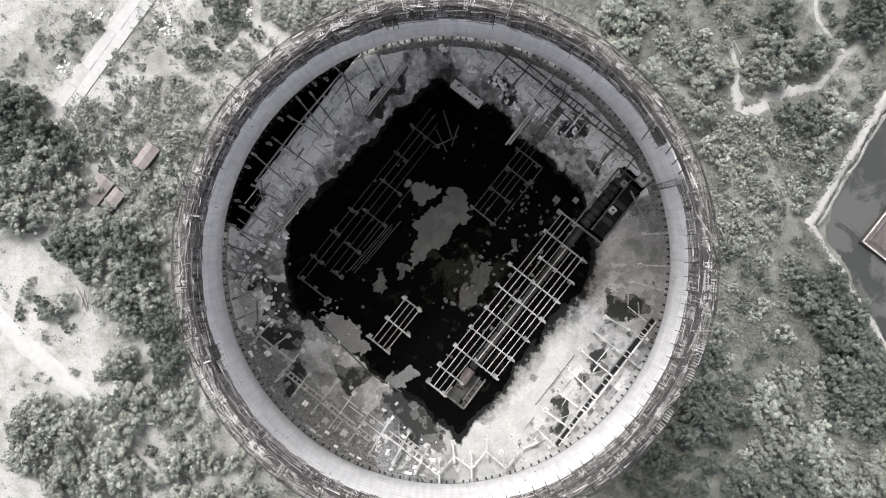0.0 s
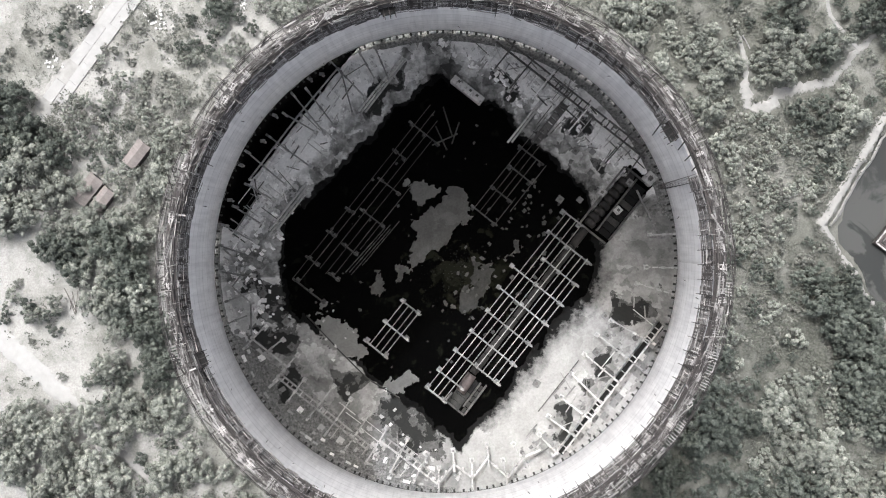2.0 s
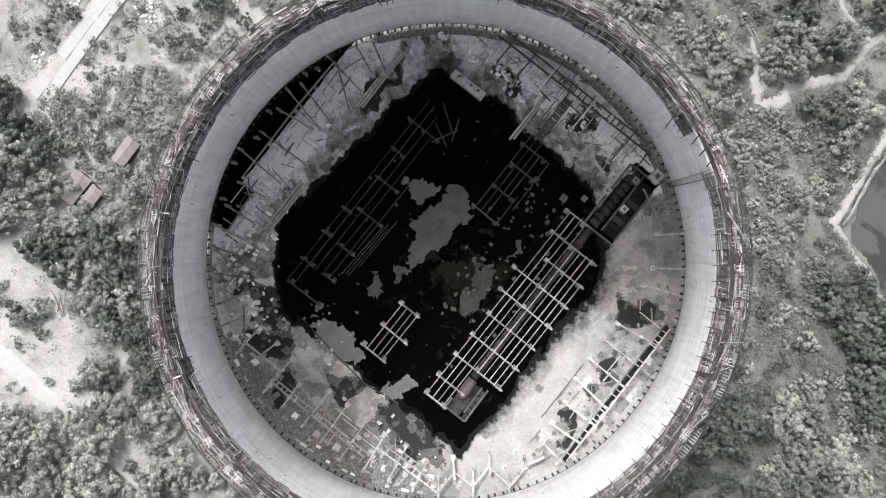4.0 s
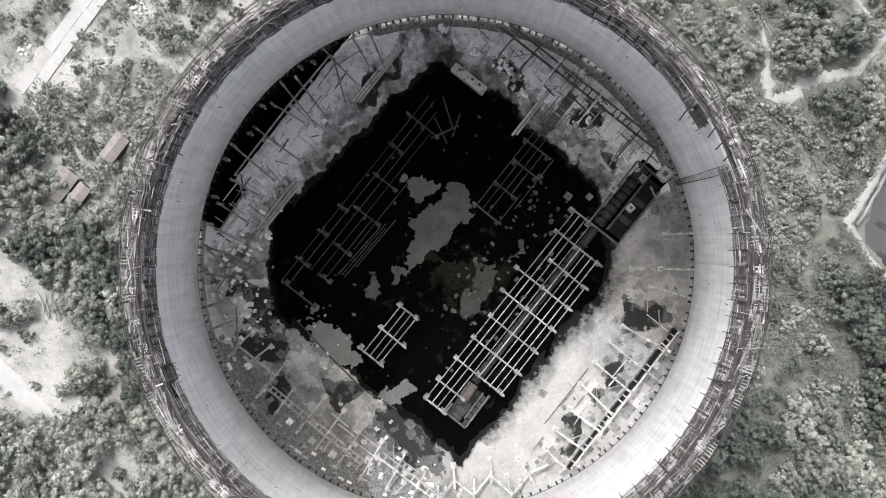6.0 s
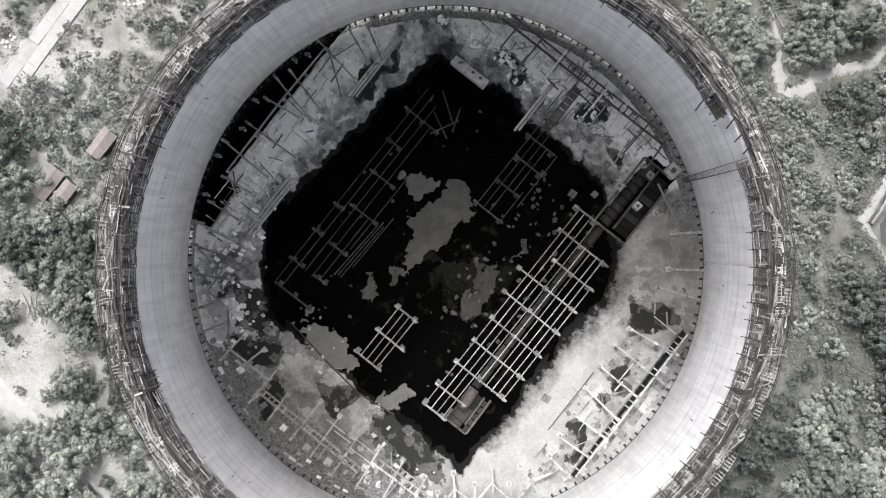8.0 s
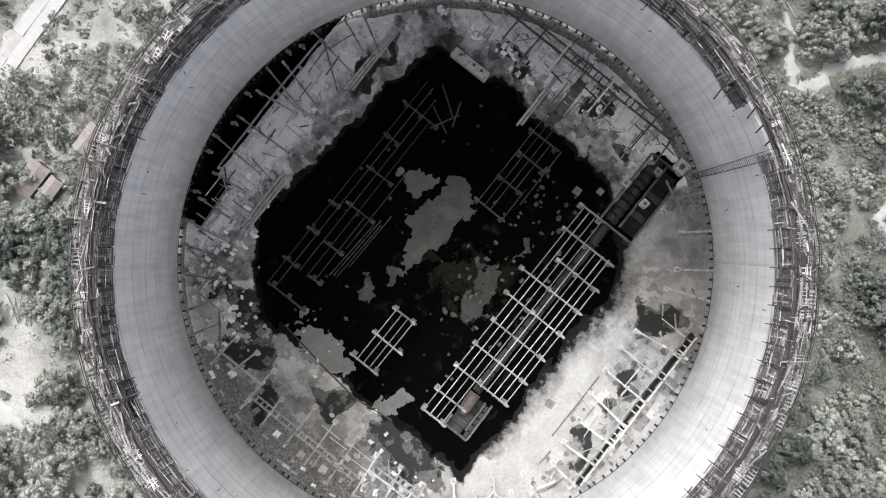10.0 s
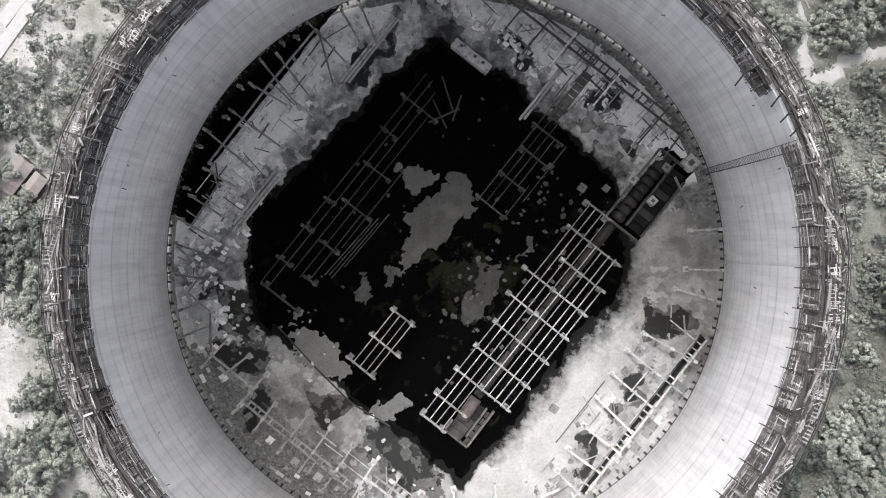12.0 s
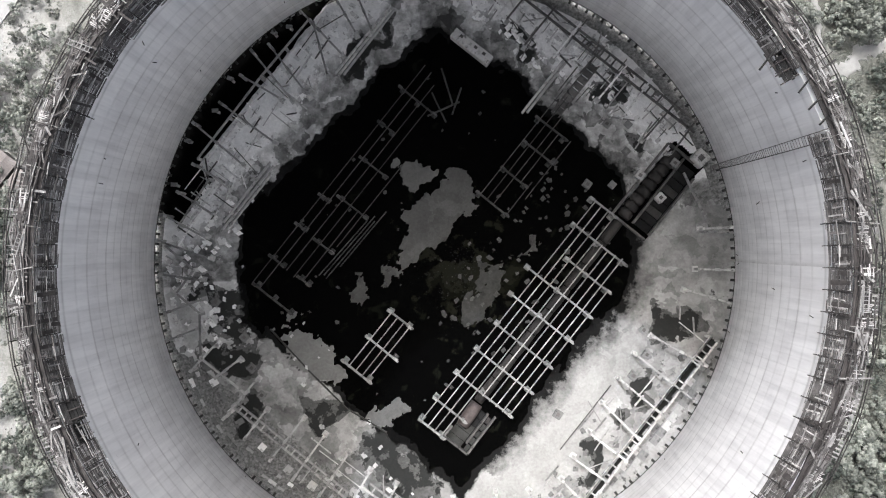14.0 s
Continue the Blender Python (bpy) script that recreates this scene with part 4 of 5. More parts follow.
for i in range(5):
    beam_part("bottom_slab", uv(-27.0 + 1.8 * i, 22.2, -0.05 + 0.06 * (i % 2)), uv(-27.0 + 1.8 * i, 25.8, 0.0), 1.7, 0.2, rg.choice((DULL_DARK, NEAR_BLACK)), sp, 0.03)
    beam_part("side_slab", uv(-26.6 + 1.7 * i, 26.5, 0.3), uv(-26.6 + 1.7 * i, 27.3, 0.3 + 0.1 * (i % 2)), 1.4, 0.3, rg.choice((RUST, DULL_DARK, OLDCON)), sp, 0.04)
mouth = barrel(uv(-23.6, 23.3, 0.35), uv(-18.4, 23.0, 0.1), 1.25, 0.12, RED, sp)
mouth["label"] = "reddish brown pipe end"
# black disc on the closed end paints the shade inside the pipe
bm = bmesh.new()
m, ln = span(uv(-23.7, 23.3, 0.35), uv(-23.55, 23.3, 0.35))
bmesh.ops.create_cone(bm, cap_ends=True, segments=18, radius1=1.02, radius2=1.02, depth=ln, matrix=m @ pose(0, 0, 0, 0, 90, 0))
part("pipe_mouth", bm, NEAR_BLACK, sp)

# ---- rubble: broken slabs on the silt ----
def slab_mesh(seed, mat):
    rng = random.Random(seed)
    bm = bmesh.new()
    k = rng.choice((4, 4, 5))
    base = [(math.cos(2 * math.pi * i / k + 0.6) * rng.uniform(0.7, 1.1), math.sin(2 * math.pi * i / k + 0.6) * rng.uniform(0.5, 0.8)) for i in range(k)]
    lo = [bm.verts.new((x, y, -0.1)) for x, y in base]
    hi = [bm.verts.new((x * 0.97, y * 0.97, 0.1)) for x, y in base]
    bm.faces.new(list(reversed(lo)))
    bm.faces.new(hi)
    for i in range(k):
        bm.faces.new((lo[i], lo[(i + 1) % k], hi[(i + 1) % k], hi[i]))
    return mesh_of("slab", bm, mat)


SLABS = {mat.name: [slab_mesh(s, mat) for s in range(7)] for mat in (SLAB, CONCRETE, OLDCON, OLDRAIL, BEAM)}


def rubble(a0, a1, b0, b1, count, mat, label, size, tilt, seed, rlim=55.5):
    rng = random.Random(seed)
    g = 0
    while g < count:
        a, b = rng.uniform(a0, a1), rng.uniform(b0, b1)
        if math.hypot(a, b) > rlim:
            continue
        p = uv(a, b)
        if mat not in (OLDCON, OLDRAIL) and bed(p.x, p.y) < WATER_Z - 0.05:
            g += 0.5
            continue
        s = rng.uniform(*size)
        z = max(bed(p.x, p.y), WATER_Z) + 0.12
        m = Matrix.Translation((p.x, p.y, z + 0.25 * s * rng.random())) @ pose(0, 0, 0, rng.uniform(-tilt, tilt), rng.uniform(-tilt, tilt), rng.choice((51.7, 141.7, rng.uniform(0, 360)))) @ Matrix.Diagonal((s, s, 1.0, 1))
        ob = put("rubble_slab", rng.choice(SLABS[mat.name]), None, m)
        tagged(ob, label, "rubble", "slabs lying on the floor")
        g += 1


rubble(-20, 34, -49.5, -42.5, 130, SLAB, "broken white concrete slab on pale silt", (0.4, 1.3), 14, 11)
rubble(42, 54.8, -38, 2, 240, SLAB, "broken white slab among debris", (0.3, 1.1), 18, 12)
rubble(44, 54, -8, 22, 40, SLAB, "broken pale slab near the wall", (0.3, 1.1), 18, 13)
rubble(-44, -14, -52, -36, 60, SLAB, "tumbled white slab fragment", (0.4, 1.4), 20, 14)
rubble(-47, -33, -44, -25, 34, SLAB, "white slab fragment tumbled by the wall foot", (0.4, 1.2), 18, 24)
rubble(-55, -46.5, -34, 30, 40, BEAM, "square grey paving slab on dark soil", (0.6, 1.1), 3, 15)
rubble(-42, -20, -44, 30, 30, CONCRETE, "grey concrete fragment in the mud", (0.3, 0.9), 15, 16)
rubble(-26, 24, 42, 50, 30, BEAM, "grey slab fragment below the edge beams", (0.4, 1.2), 12, 17)
rubble(-30, 32, -28, 28, 60, OLDRAIL, "dark concrete lump standing out of water", (0.2, 0.65), 15, 18)
rubble(-12, 30, 4, 21, 70, OLDRAIL, "grey concrete lump standing out of water", (0.3, 1.0), 15, 20)
rubble(-52, -40, 8, 38, 40, CONCRETE, "pale slab fragment by the wall foot", (0.4, 1.3), 15, 19)

# paving: squares outside the ladder row, and curbs in curved rows below the wall
def paving():
    rng = random.Random(41)
    tiles = {}
    for mt in (SLAB, CONCRETE, BEAM):
        bm = bmesh.new()
        add_box(bm, pose(0, 0, 0), 1, 1, 0.24, 0.02)
        tiles[mt.name] = mesh_of("paving_slab", bm, mt)
    turn = math.degrees(math.atan2(U.y, U.x))
    for i in range(-14, 11):
        for j in range(2):
            a, c = 1.95 * i + rng.uniform(-.1, .1), 53.6 + 1.95 * j + rng.uniform(-.1, .1)
            if math.hypot(a, c) < 56.6 and rng.random() < 0.82:
                p, k = uv(a, c), rng.uniform(1.6, 1.92)
                ob = put("paving_slab", tiles[rng.choice((BEAM, BEAM, CONCRETE)).name], None, Matrix.Translation((p.x, p.y, max(0.3, bed(p.x, p.y)) + 0.12)) @ pose(0, 0, 0, rng.uniform(-3, 3), rng.uniform(-3, 3), turn + rng.uniform(-3, 3)) @ Matrix.Diagonal((k, rng.uniform(1.5, 1.92), 1, 1)))
                tagged(ob, "square grey paving slab below the shell", "paving slab", "paving slabs by the wall")
    for row, (r, step) in enumerate(((56.4, 2.1), (54.6, 2.6), (52.4, 3.4))):
        d = 196.0
        while d < 268:
            a = math.radians(d)
            x, y = r * math.cos(a), r * math.sin(a)
            if rng.random() < 0.8:
                ob = put("curb_slab", tiles[rng.choice((CONCRETE, BEAM, BEAM, SLAB)).name], None, Matrix.Translation((x, y, max(0.2, bed(x, y)) + 0.15)) @ pose(0, 0, 0, rng.uniform(-4, 4), rng.uniform(-4, 4), d + 90 + rng.uniform(-6, 6)) @ Matrix.Diagonal((rng.uniform(0.9, 1.9), rng.uniform(0.5, 0.9) if row < 2 else rng.uniform(1.0, 1.8), 1, 1)))
                tagged(ob, "grey concrete slab set in dark soil below the shell", "paving slab", "paving slabs by the wall")
            d += step * rng.uniform(0.8, 1.3)


paving()

# poles and sticks thrown about the edge
def scraps(a0, a1, b0, b1, count, mats, seed, high=2.4):
    rng = random.Random(seed)
    for i in range(count):
        a, b = rng.uniform(a0, a1), rng.uniform(b0, b1)
        if math.hypot(a, b) > 54.5 or (26 < a < 47 and 17 < b < 31):
            continue
        p, t, ln = uv(a, b), rng.choice((0, math.pi / 2, rng.uniform(0, 3.14))), rng.uniform(1.2, 6.5)
        d = Vector((math.cos(t + 0.9), math.sin(t + 0.9), 0)) * ln / 2
        w = rng.uniform(0.14, 0.3)
        z = max(bed(p.x, p.y), WATER_Z)
        bm = bmesh.new()
        add_beam(bm, Vector((p.x, p.y, z + 0.15)) - d, Vector((p.x, p.y, z + rng.uniform(0.2, high))) + d, w, w)
        tagged(put("beam_scrap", mesh_of("beam_scrap", bm, rng.choice(mats))), "thin broken concrete beam among debris", "beam", "beam scraps")


scraps(43, 54, -38, 24, 130, (SLAB, CONCRETE, RAIL, OLDCON), 31)
scraps(-18, 26, -50, -42, 50, (SLAB, CONCRETE, OLDCON), 32)
scraps(-46, -14, -52, -40, 50, (SLAB, CONCRETE, OLDCON), 33)
scraps(-52, -42, 0, 42, 30, (RAIL, CONCRETE), 34, 0.8)
scraps(-24, 24, 42, 50, 26, (RAIL, RAIL, CONCRETE), 35, 0.8)

# ---- scaffold on the rim ----
def scaffold():
    g = root("rim_scaffold", (0, 0, RIM_Z), "weathered timber and steel formwork scaffold round the rim", "scaffold")
    rng = random.Random(9)
    bays = 110
    bw = 2 * math.pi * 38.3 / bays
    unit = {}
    for mt in (BOARD, BOARD_PALE, RUST, NEAR_BLACK, FRAME_WOOD):
        bm = bmesh.new()
        bmesh.ops.create_cube(bm, size=1.0)
        unit[mt.name] = mesh_of("board", bm, mt)
    pieces = {}     # name: list of (pose, size, material)

    def lay(name, m, size, mt):
        pieces.setdefault(name, []).append((m, size, mt))

    def bare(k):      # stretch of the rim where the inner walkway is gone
        return k in (6, 7, 8)

    def hatch(k):     # bays with an open hoist hatch
        return k in (9, 31, 61, 62)

    bm = bmesh.new()
    add_beam(bm, (0.06, 0, -2.85), (0.36, 0, 0.55), 0.11, 0.1)
    stud = mesh_of("stud", bm, RUST)
    bm = bmesh.new()
    add_beam(bm, (-0.02, 0, -3.25), (0.36, 0, 0.55), 0.13, 0.16)
    add_box(bm, pose(-0.3, 0, -2.9), 0.9, 0.1, 0.12)
    add_box(bm, pose(0.0, 0.5, -1.4), 0.7, 0.1, 0.12)
    stud_rod = mesh_of("stud", bm, RUST)
    bm = bmesh.new()
    add_box(bm, pose(0, 0, -0.15), 1.7, 0.12, 0.2)
    add_beam(bm, (0.8, 0, -0.2), (-0.9, 0, -2.2), 0.1, 0.1)
    add_box(bm, pose(0.8, 0, 0.5), 0.08, 0.08, 1.3)
    outer_bracket = mesh_of("bracket", bm, RUST)
    for k in range(bays):
        a = 2 * math.pi * k / bays
        ac = a + math.pi / bays
        deg, degc = math.degrees(a), math.degrees(ac)
        base = pose(0, 0, 0, 0, 0, degc)
        if not bare(k):
            # shuttering: boards on edge, leaning a little outwards
            put("stud", stud_rod if k > 82 or k < 3 or rng.random() < 0.08 else stud, g, pose(38.78 * math.cos(a), 38.78 * math.sin(a), 0, 0, 0, deg))
            lean = rng.uniform(-0.12, 0.12)
            for j in range(15):
                z = -3.0 + 0.235 * j
                r = 38.86 + 0.13 * (z + 3.0) + lean
                # dark sheets set behind the boards stand in for shade in openings
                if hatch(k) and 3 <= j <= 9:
                    lay("opening", base @ pose(r + 0.25, 0, z, 0, 0, 0), (0.04, bw, 0.24), NEAR_BLACK)
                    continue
                if rng.random() < 0.05:
                    lay("opening", base @ pose(r + 0.1, 0, z), (0.04, bw, 0.24), RUST)
                    continue
                lay("form_board", base @ pose(r + rng.uniform(-.03, .04), rng.uniform(-.12, .12), z, rng.gauss(0, 0.8), rng.uniform(-6, 10), 0), (0.045, bw * rng.uniform(0.9, 1.08), rng.uniform(0.17, 0.235)), BOARD if rng.random() < 0.82 else BOARD_PALE)
            for j in range(rng.randrange(1, 5)):
                z = rng.choice((-2.95, -1.3, -1.3, 0.3))
                lay("stick", base @ pose(38.72 + 0.13 * (z + 3.0) + rng.uniform(-.12, .05), rng.uniform(-.8, .8), z, rng.gauss(0, 3), 0, rng.gauss(0, 3)), (rng.uniform(0.05, 0.12), rng.uniform(0.8, 2.6), 0.08), rng.choice((BOARD_PALE, BOARD, FRAME_WOOD)))
            # upright sheets and planks nailed over the boards
            for j in range(rng.randrange(3, 9)):
                h = rng.uniform(1.0, 3.0)
                z = rng.uniform(-2.95 + h / 2, 0.5 - h / 2)
                if not hatch(k):
                    wide, mt = rng.choice(((0.07, BOARD_PALE), (0.12, BOARD_PALE), (0.16, BOARD_PALE), (0.25, BOARD), (0.4, RUST)))
                    lay("form_panel", base @ pose(38.79 + 0.13 * (z + 3.0) + lean + 0.02 * j, rng.uniform(-.9, .9), z, rng.gauss(0, 2.5), 7.4, rng.uniform(-4, 4)), (0.03, wide, h), mt)
            if hatch(k):
                for y in (-0.55, 0.55):
                    lay("hatch_bar", base @ pose(38.6, y, -1.4), (1.6, 0.1, 0.1), BOARD)
        put("bracket", outer_bracket, g, pose(41.9 * math.cos(a), 41.9 * math.sin(a), -1.6, 0, 0, deg))
        # outer walkway: board mats and ladder-like frames, parts of it fallen
        if fbm(k, 5, 0.35, 2, 1.0) > -0.12:
            tilt = (rng.uniform(-5, 5), rng.uniform(-8, 8), rng.uniform(-6, 6))
            mat_pose = base @ pose(42.2 + rng.uniform(-.15, .15), 0, -1.4 + rng.uniform(-.1, .2), *tilt)
            if rng.random() < 0.55:
                for x in (-0.6, 0.6):
                    lay("frame_side", mat_pose @ pose(x, 0, 0), (0.12, bw * 1.05, 0.12), FRAME_WOOD)
                for j in range(5):
                    lay("slat", mat_pose @ pose(0, -0.88 + 0.44 * j, 0.09, 0, 0, rng.uniform(-5, 5)), (1.35, 0.15, 0.06), FRAME_WOOD)
            else:
                for j in range(4):
                    lay("slat", mat_pose @ pose(-0.5 + 0.34 * j, rng.uniform(-.2, .2), rng.uniform(0, .06), 0, 0, rng.uniform(-4, 4)), (0.25, bw * rng.uniform(0.7, 1.1), 0.05), rng.choice((BOARD_PALE, BOARD_PALE, BOARD)))

    # boards, poles and panels heaped on the wall's top
    def heap():
        a = rng.uniform(0, 360)
        r = rng.choice((rng.gauss(40.2, 0.3), rng.uniform(39.7, 40.8), rng.uniform(39.7, 40.8), rng.uniform(41.6, 42.8)))
        z = 0.55 + 0.45 * rng.random() - (1.9 if r > 41.2 else 0)
        t = rng.choice((rng.gauss(0, 3), rng.gauss(0, 5), rng.gauss(0, 9), rng.choice((0, 90, 90)) + rng.gauss(0, 6), rng.gauss(0, 30)))
        return pose(0, 0, 0, 0, 0, a) @ pose(r, 0, z, rng.uniform(-6, 6), rng.uniform(-6, 6), t)
    for i in range(2300):
        lay("board", heap(), (rng.choice((0.05, 0.06, 0.08, 0.10, 0.14, 0.22)), rng.choice((0.7, 1.0, 1.4, 1.9, 2.6, 3.4)), 0.07), rng.choice((BOARD_PALE, BOARD_PALE, BOARD, BOARD, RUST)))
    # small ladders and crossed battens left on the wall's top
    for i in range(22):
        a = rng.uniform(0, 360)
        m = pose(0, 0, 0, 0, 0, a) @ pose(rng.uniform(40.0, 40.9), 0, 1.1, rng.uniform(-4, 4), rng.uniform(-6, 6), rng.choice((0, 0, 90)) + rng.gauss(0, 12))
        if i % 2:
            for x in (-0.25, 0.25):
                lay("ladder_side", m @ pose(x, 0, 0), (0.09, 2.4, 0.08), FRAME_WOOD)
            for j in range(6):
                lay("ladder_rung", m @ pose(0, -1.0 + 0.4 * j, 0.03), (0.5, 0.07, 0.06), FRAME_WOOD)
    # mats of short slats, one or two in every bay
    for k in range(2 * bays):
        if rng.random() < 0.12:
            continue
        m = pose(0, 0, 0, 0, 0, 360 * (k + rng.uniform(0.2, 0.8)) / (2 * bays)) @ pose(rng.uniform(40.1, 40.7), 0, 0.75 + rng.uniform(-.1, .25), rng.uniform(-5, 5), rng.uniform(-6, 6), rng.gauss(0, 6))
        mt = rng.choice((BOARD_PALE, BOARD, BOARD, FRAME_WOOD))
        n = rng.randrange(4, 9)
        for j in range(n):
            if rng.random() < 0.65:
                lay("slat", m @ pose(rng.uniform(-.12, .12), (j - n / 2) * 0.17, 0.02 * (j % 2), 0, 0, rng.gauss(0, 4)), (rng.uniform(0.7, 1.3), rng.uniform(0.07, 0.13), 0.05), mt)
            else:
                lay("slat", m @ pose((j - n / 2) * 0.16, rng.uniform(-.2, .2), 0.05 + 0.02 * (j % 2), 0, 0, rng.gauss(0, 4)), (rng.uniform(0.06, 0.12), rng.uniform(0.8, 1.5), 0.05), rng.choice((mt, BOARD)))
    # the timber deck on top of the wall on which they lie
    for k in range(bays):
        degc = 360 * (k + 0.5) / bays
        for j in range(5):
            lay("top_board", pose(0, 0, 0, 0, 0, degc) @ pose(39.5 + 0.36 * j, 0, 0.42 + rng.uniform(-.05, .05), 0, rng.uniform(-4, 4), rng.uniform(-1.5, 1.5)), (0.34, bw * 1.02, 0.06), RUST)
        # a lower walkway added outside, near-black where the gap shows only shade
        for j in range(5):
            lay("low_plank", pose(0, 0, 0, 0, 0, degc) @ pose(40.75 + 0.42 * j, rng.uniform(-.1, .1), -4.2 + rng.uniform(-.05, .05), 0, rng.uniform(-4, 4), rng.uniform(-2, 2)), (0.4, bw * 1.12, 0.05), NEAR_BLACK if j < 3 else RUST)
    for name, items in pieces.items():
        for m, size, mt in items[:290]:
            put(name, unit[mt.name], g, m @ Matrix.Diagonal((*size, 1)))
        rest = {}
        for m, size, mt in items[290:]:
            rest.setdefault(mt.name, (mt, []))[1].append((m, size))
        for mt, left in rest.values():
            verts, faces = [], []
            for m, (sx, sy, sz) in left:
                o = len(verts)
                verts += [m @ Vector((x * sx / 2, y * sy / 2, z * sz / 2)) for z in (-1, 1) for x, y in ((-1, -1), (1, -1), (1, 1), (-1, 1))]
                faces += [tuple(o + c for c in f) for f in ((3, 2, 1, 0), (4, 5, 6, 7), (0, 1, 5, 4), (1, 2, 6, 5), (2, 3, 7, 6), (3, 0, 4, 7))]
            put("timber_litter", raw_mesh("timber_litter", verts, faces, mt), g)["kind"] = "stuff"
    # ring members: steel angles along the wall and sagging handrails outside
    for r, z, w, mt in ((39.75, 0.75, 0.12, RUST), (41.15, -1.3, 0.2, RUST), (42.75, -0.9, 0.09, RUST), (42.75, -0.45, 0.07, RUST), (43.4, -3.2, 0.09, RUST)):
        verts, faces = [], []
        n = 220
        for k in range(n):
            a = 2 * math.pi * k / n
            dr, dz = 0.14 * fbm(k, r, 0.3, 3), 0.15 * fbm(k, r + 9, 0.25, 3)
            for x, y in ((-w, -w), (w, -w), (w, w), (-w, w)):
                q = r + dr + x / 2
                verts.append((q * math.cos(a), q * math.sin(a), z + dz + y / 2))
        for k in range(n):
            for j in range(4):
                faces.append((4 * k + j, 4 * ((k + 1) % n) + j, 4 * ((k + 1) % n) + (j + 1) % 4, 4 * k + (j + 1) % 4))
        put("rail_ring", raw_mesh("rail_ring", verts, faces, mt), g)
    return g


scaffold()

# ---- ladder tower down the inside wall ----
def wall_ladder():
    a = math.radians(19.2)
    g = root("lattice_ladder", (0, 0, 0), "rusty lattice ladder hanging down the inner wall", "ladder")
    tang = Vector((-math.sin(a), math.cos(a), 0))
    rad = Vector((math.cos(a), math.sin(a), 0))
    def at(z, side, depth):
        return rad * (shell_r(z) - 0.5 - depth) + tang * side + Vector((0, 0, z))
    z0, z1 = LIP_Z - 1.0, RIM_Z + 2.0
    n = 84
    for side, depth in ((-0.5, 0.0), (0.5, 0.0), (-0.5, 0.8), (0.5, 0.8)):
        bm = bmesh.new()
        for i in range(n):
            add_beam(bm, at(z0 + (z1 - z0) * i / n, side, depth), at(z0 + (z1 - z0) * (i + 1) / n, side, depth), 0.07, 0.07)
        part("stile", bm, BOARD, g)
    for i in range(n):
        za, zb = z0 + (z1 - z0) * i / n, z0 + (z1 - z0) * (i + 1) / n
        bm = bmesh.new()
        add_beam(bm, at(za, -0.5, 0.8), at(za, 0.5, 0.8), 0.035, 0.035)
        add_beam(bm, at(za, -0.5, 0), at(za, -0.5, 0.8), 0.05, 0.05)
        add_beam(bm, at(za, 0.5, 0), at(za, 0.5, 0.8), 0.05, 0.05)
        if i % 4 == 0:
            add_beam(bm, at(za, -0.5, 0), at(min(z1, za + 4 * (zb - za)), -0.5, 0.8), 0.05, 0.05)
        part("lattice", bm, BOARD, g)


wall_ladder()
for deg, r, ln in ((26.2, 38.0, 2.4), (23.4, 38.2, 2.9), (20.8, 38.6, 2.4), (32.0, 35.8, 3.0)):
    a = math.radians(deg)
    bm = bmesh.new()
    add_beam(bm, (r * math.cos(a), r * math.sin(a), RIM_Z + 0.4), ((r + ln) * math.cos(a + 0.03), (r + ln) * math.sin(a + 0.03), RIM_Z + 0.6), 0.16, 0.2)
    tagged(put("jib_arm", mesh_of("jib_arm", bm, NEAR_BLACK)), "dark steel arm reaching over the bare rim", "steel arm", "steel arms on the rim")

# ---- hoist platforms that reach over the shell, and bars left in the concrete ----
def hoist_platform(deg, wide):
    g = root("hoist_platform", (0, 0, RIM_Z), "hoist platform with bars and a blackened hatch over the rim", "platform", "hoist platforms on the rim")
    base = pose(0, 0, 0, 0, 0, deg)
    # near-black planks carry the darkness of an open hatch in their colour
    for i in range(5):
        bm = bmesh.new()
        add_box(bm, base @ pose(38.1 + 0.36 * i, 0.12 * (i % 2), -0.9 + 0.03 * (i % 2)), 0.34, wide + 0.2 * (i % 3), 0.06, 0.01)
        part("plank", bm, NEAR_BLACK, g)
    for y in (-0.5 * wide, -0.08 * wide, 0.36 * wide):
        bm = bmesh.new()
        add_box(bm, base @ pose(38.7, y, -0.7), 2.7, 0.13, 0.16, 0.02)
        part("bar", bm, RUST, g)
    for y in (-0.5 * wide, 0.5 * wide):
        bm = bmesh.new()
        add_box(bm, base @ pose(38.0, y, -0.3), 0.09, 0.09, 1.3)
        part("post", bm, NEAR_BLACK, g)
    bm = bmesh.new()
    add_box(bm, base @ pose(39.15, 0.2, -0.72), 0.12, wide * 1.15, 0.14, 0.02)
    part("cross_bar", bm, BOARD, g)


for deg, wide in ((30.2, 2.3), (102.6, 1.9), (201.3, 2.1)):
    hoist_platform(deg, wide)


def anchor_bars():
    rng = random.Random(61)
    tower = bpy.data.objects["cooling_tower"]
    bm = bmesh.new()
    add_box(bm, pose(-0.2, 0, 0), 0.4, 0.1, 0.1, 0.01)
    bar = mesh_of("anchor_bar", bm, BOARD)
    for i in range(44):
        z = rng.choice((rng.uniform(5, 76), rng.uniform(4, 14), rng.uniform(60, 77)))
        d = rng.uniform(0, 360)
        a = math.radians(d)
        put("anchor_bar", bar, tower, pose(shell_r(z) * math.cos(a), shell_r(z) * math.sin(a), z, 0, rng.uniform(-15, 15), d + rng.uniform(-60, 60)) @ Matrix.Diagonal((rng.uniform(0.6, 1.6), 1, 1, 1)))


anchor_bars()

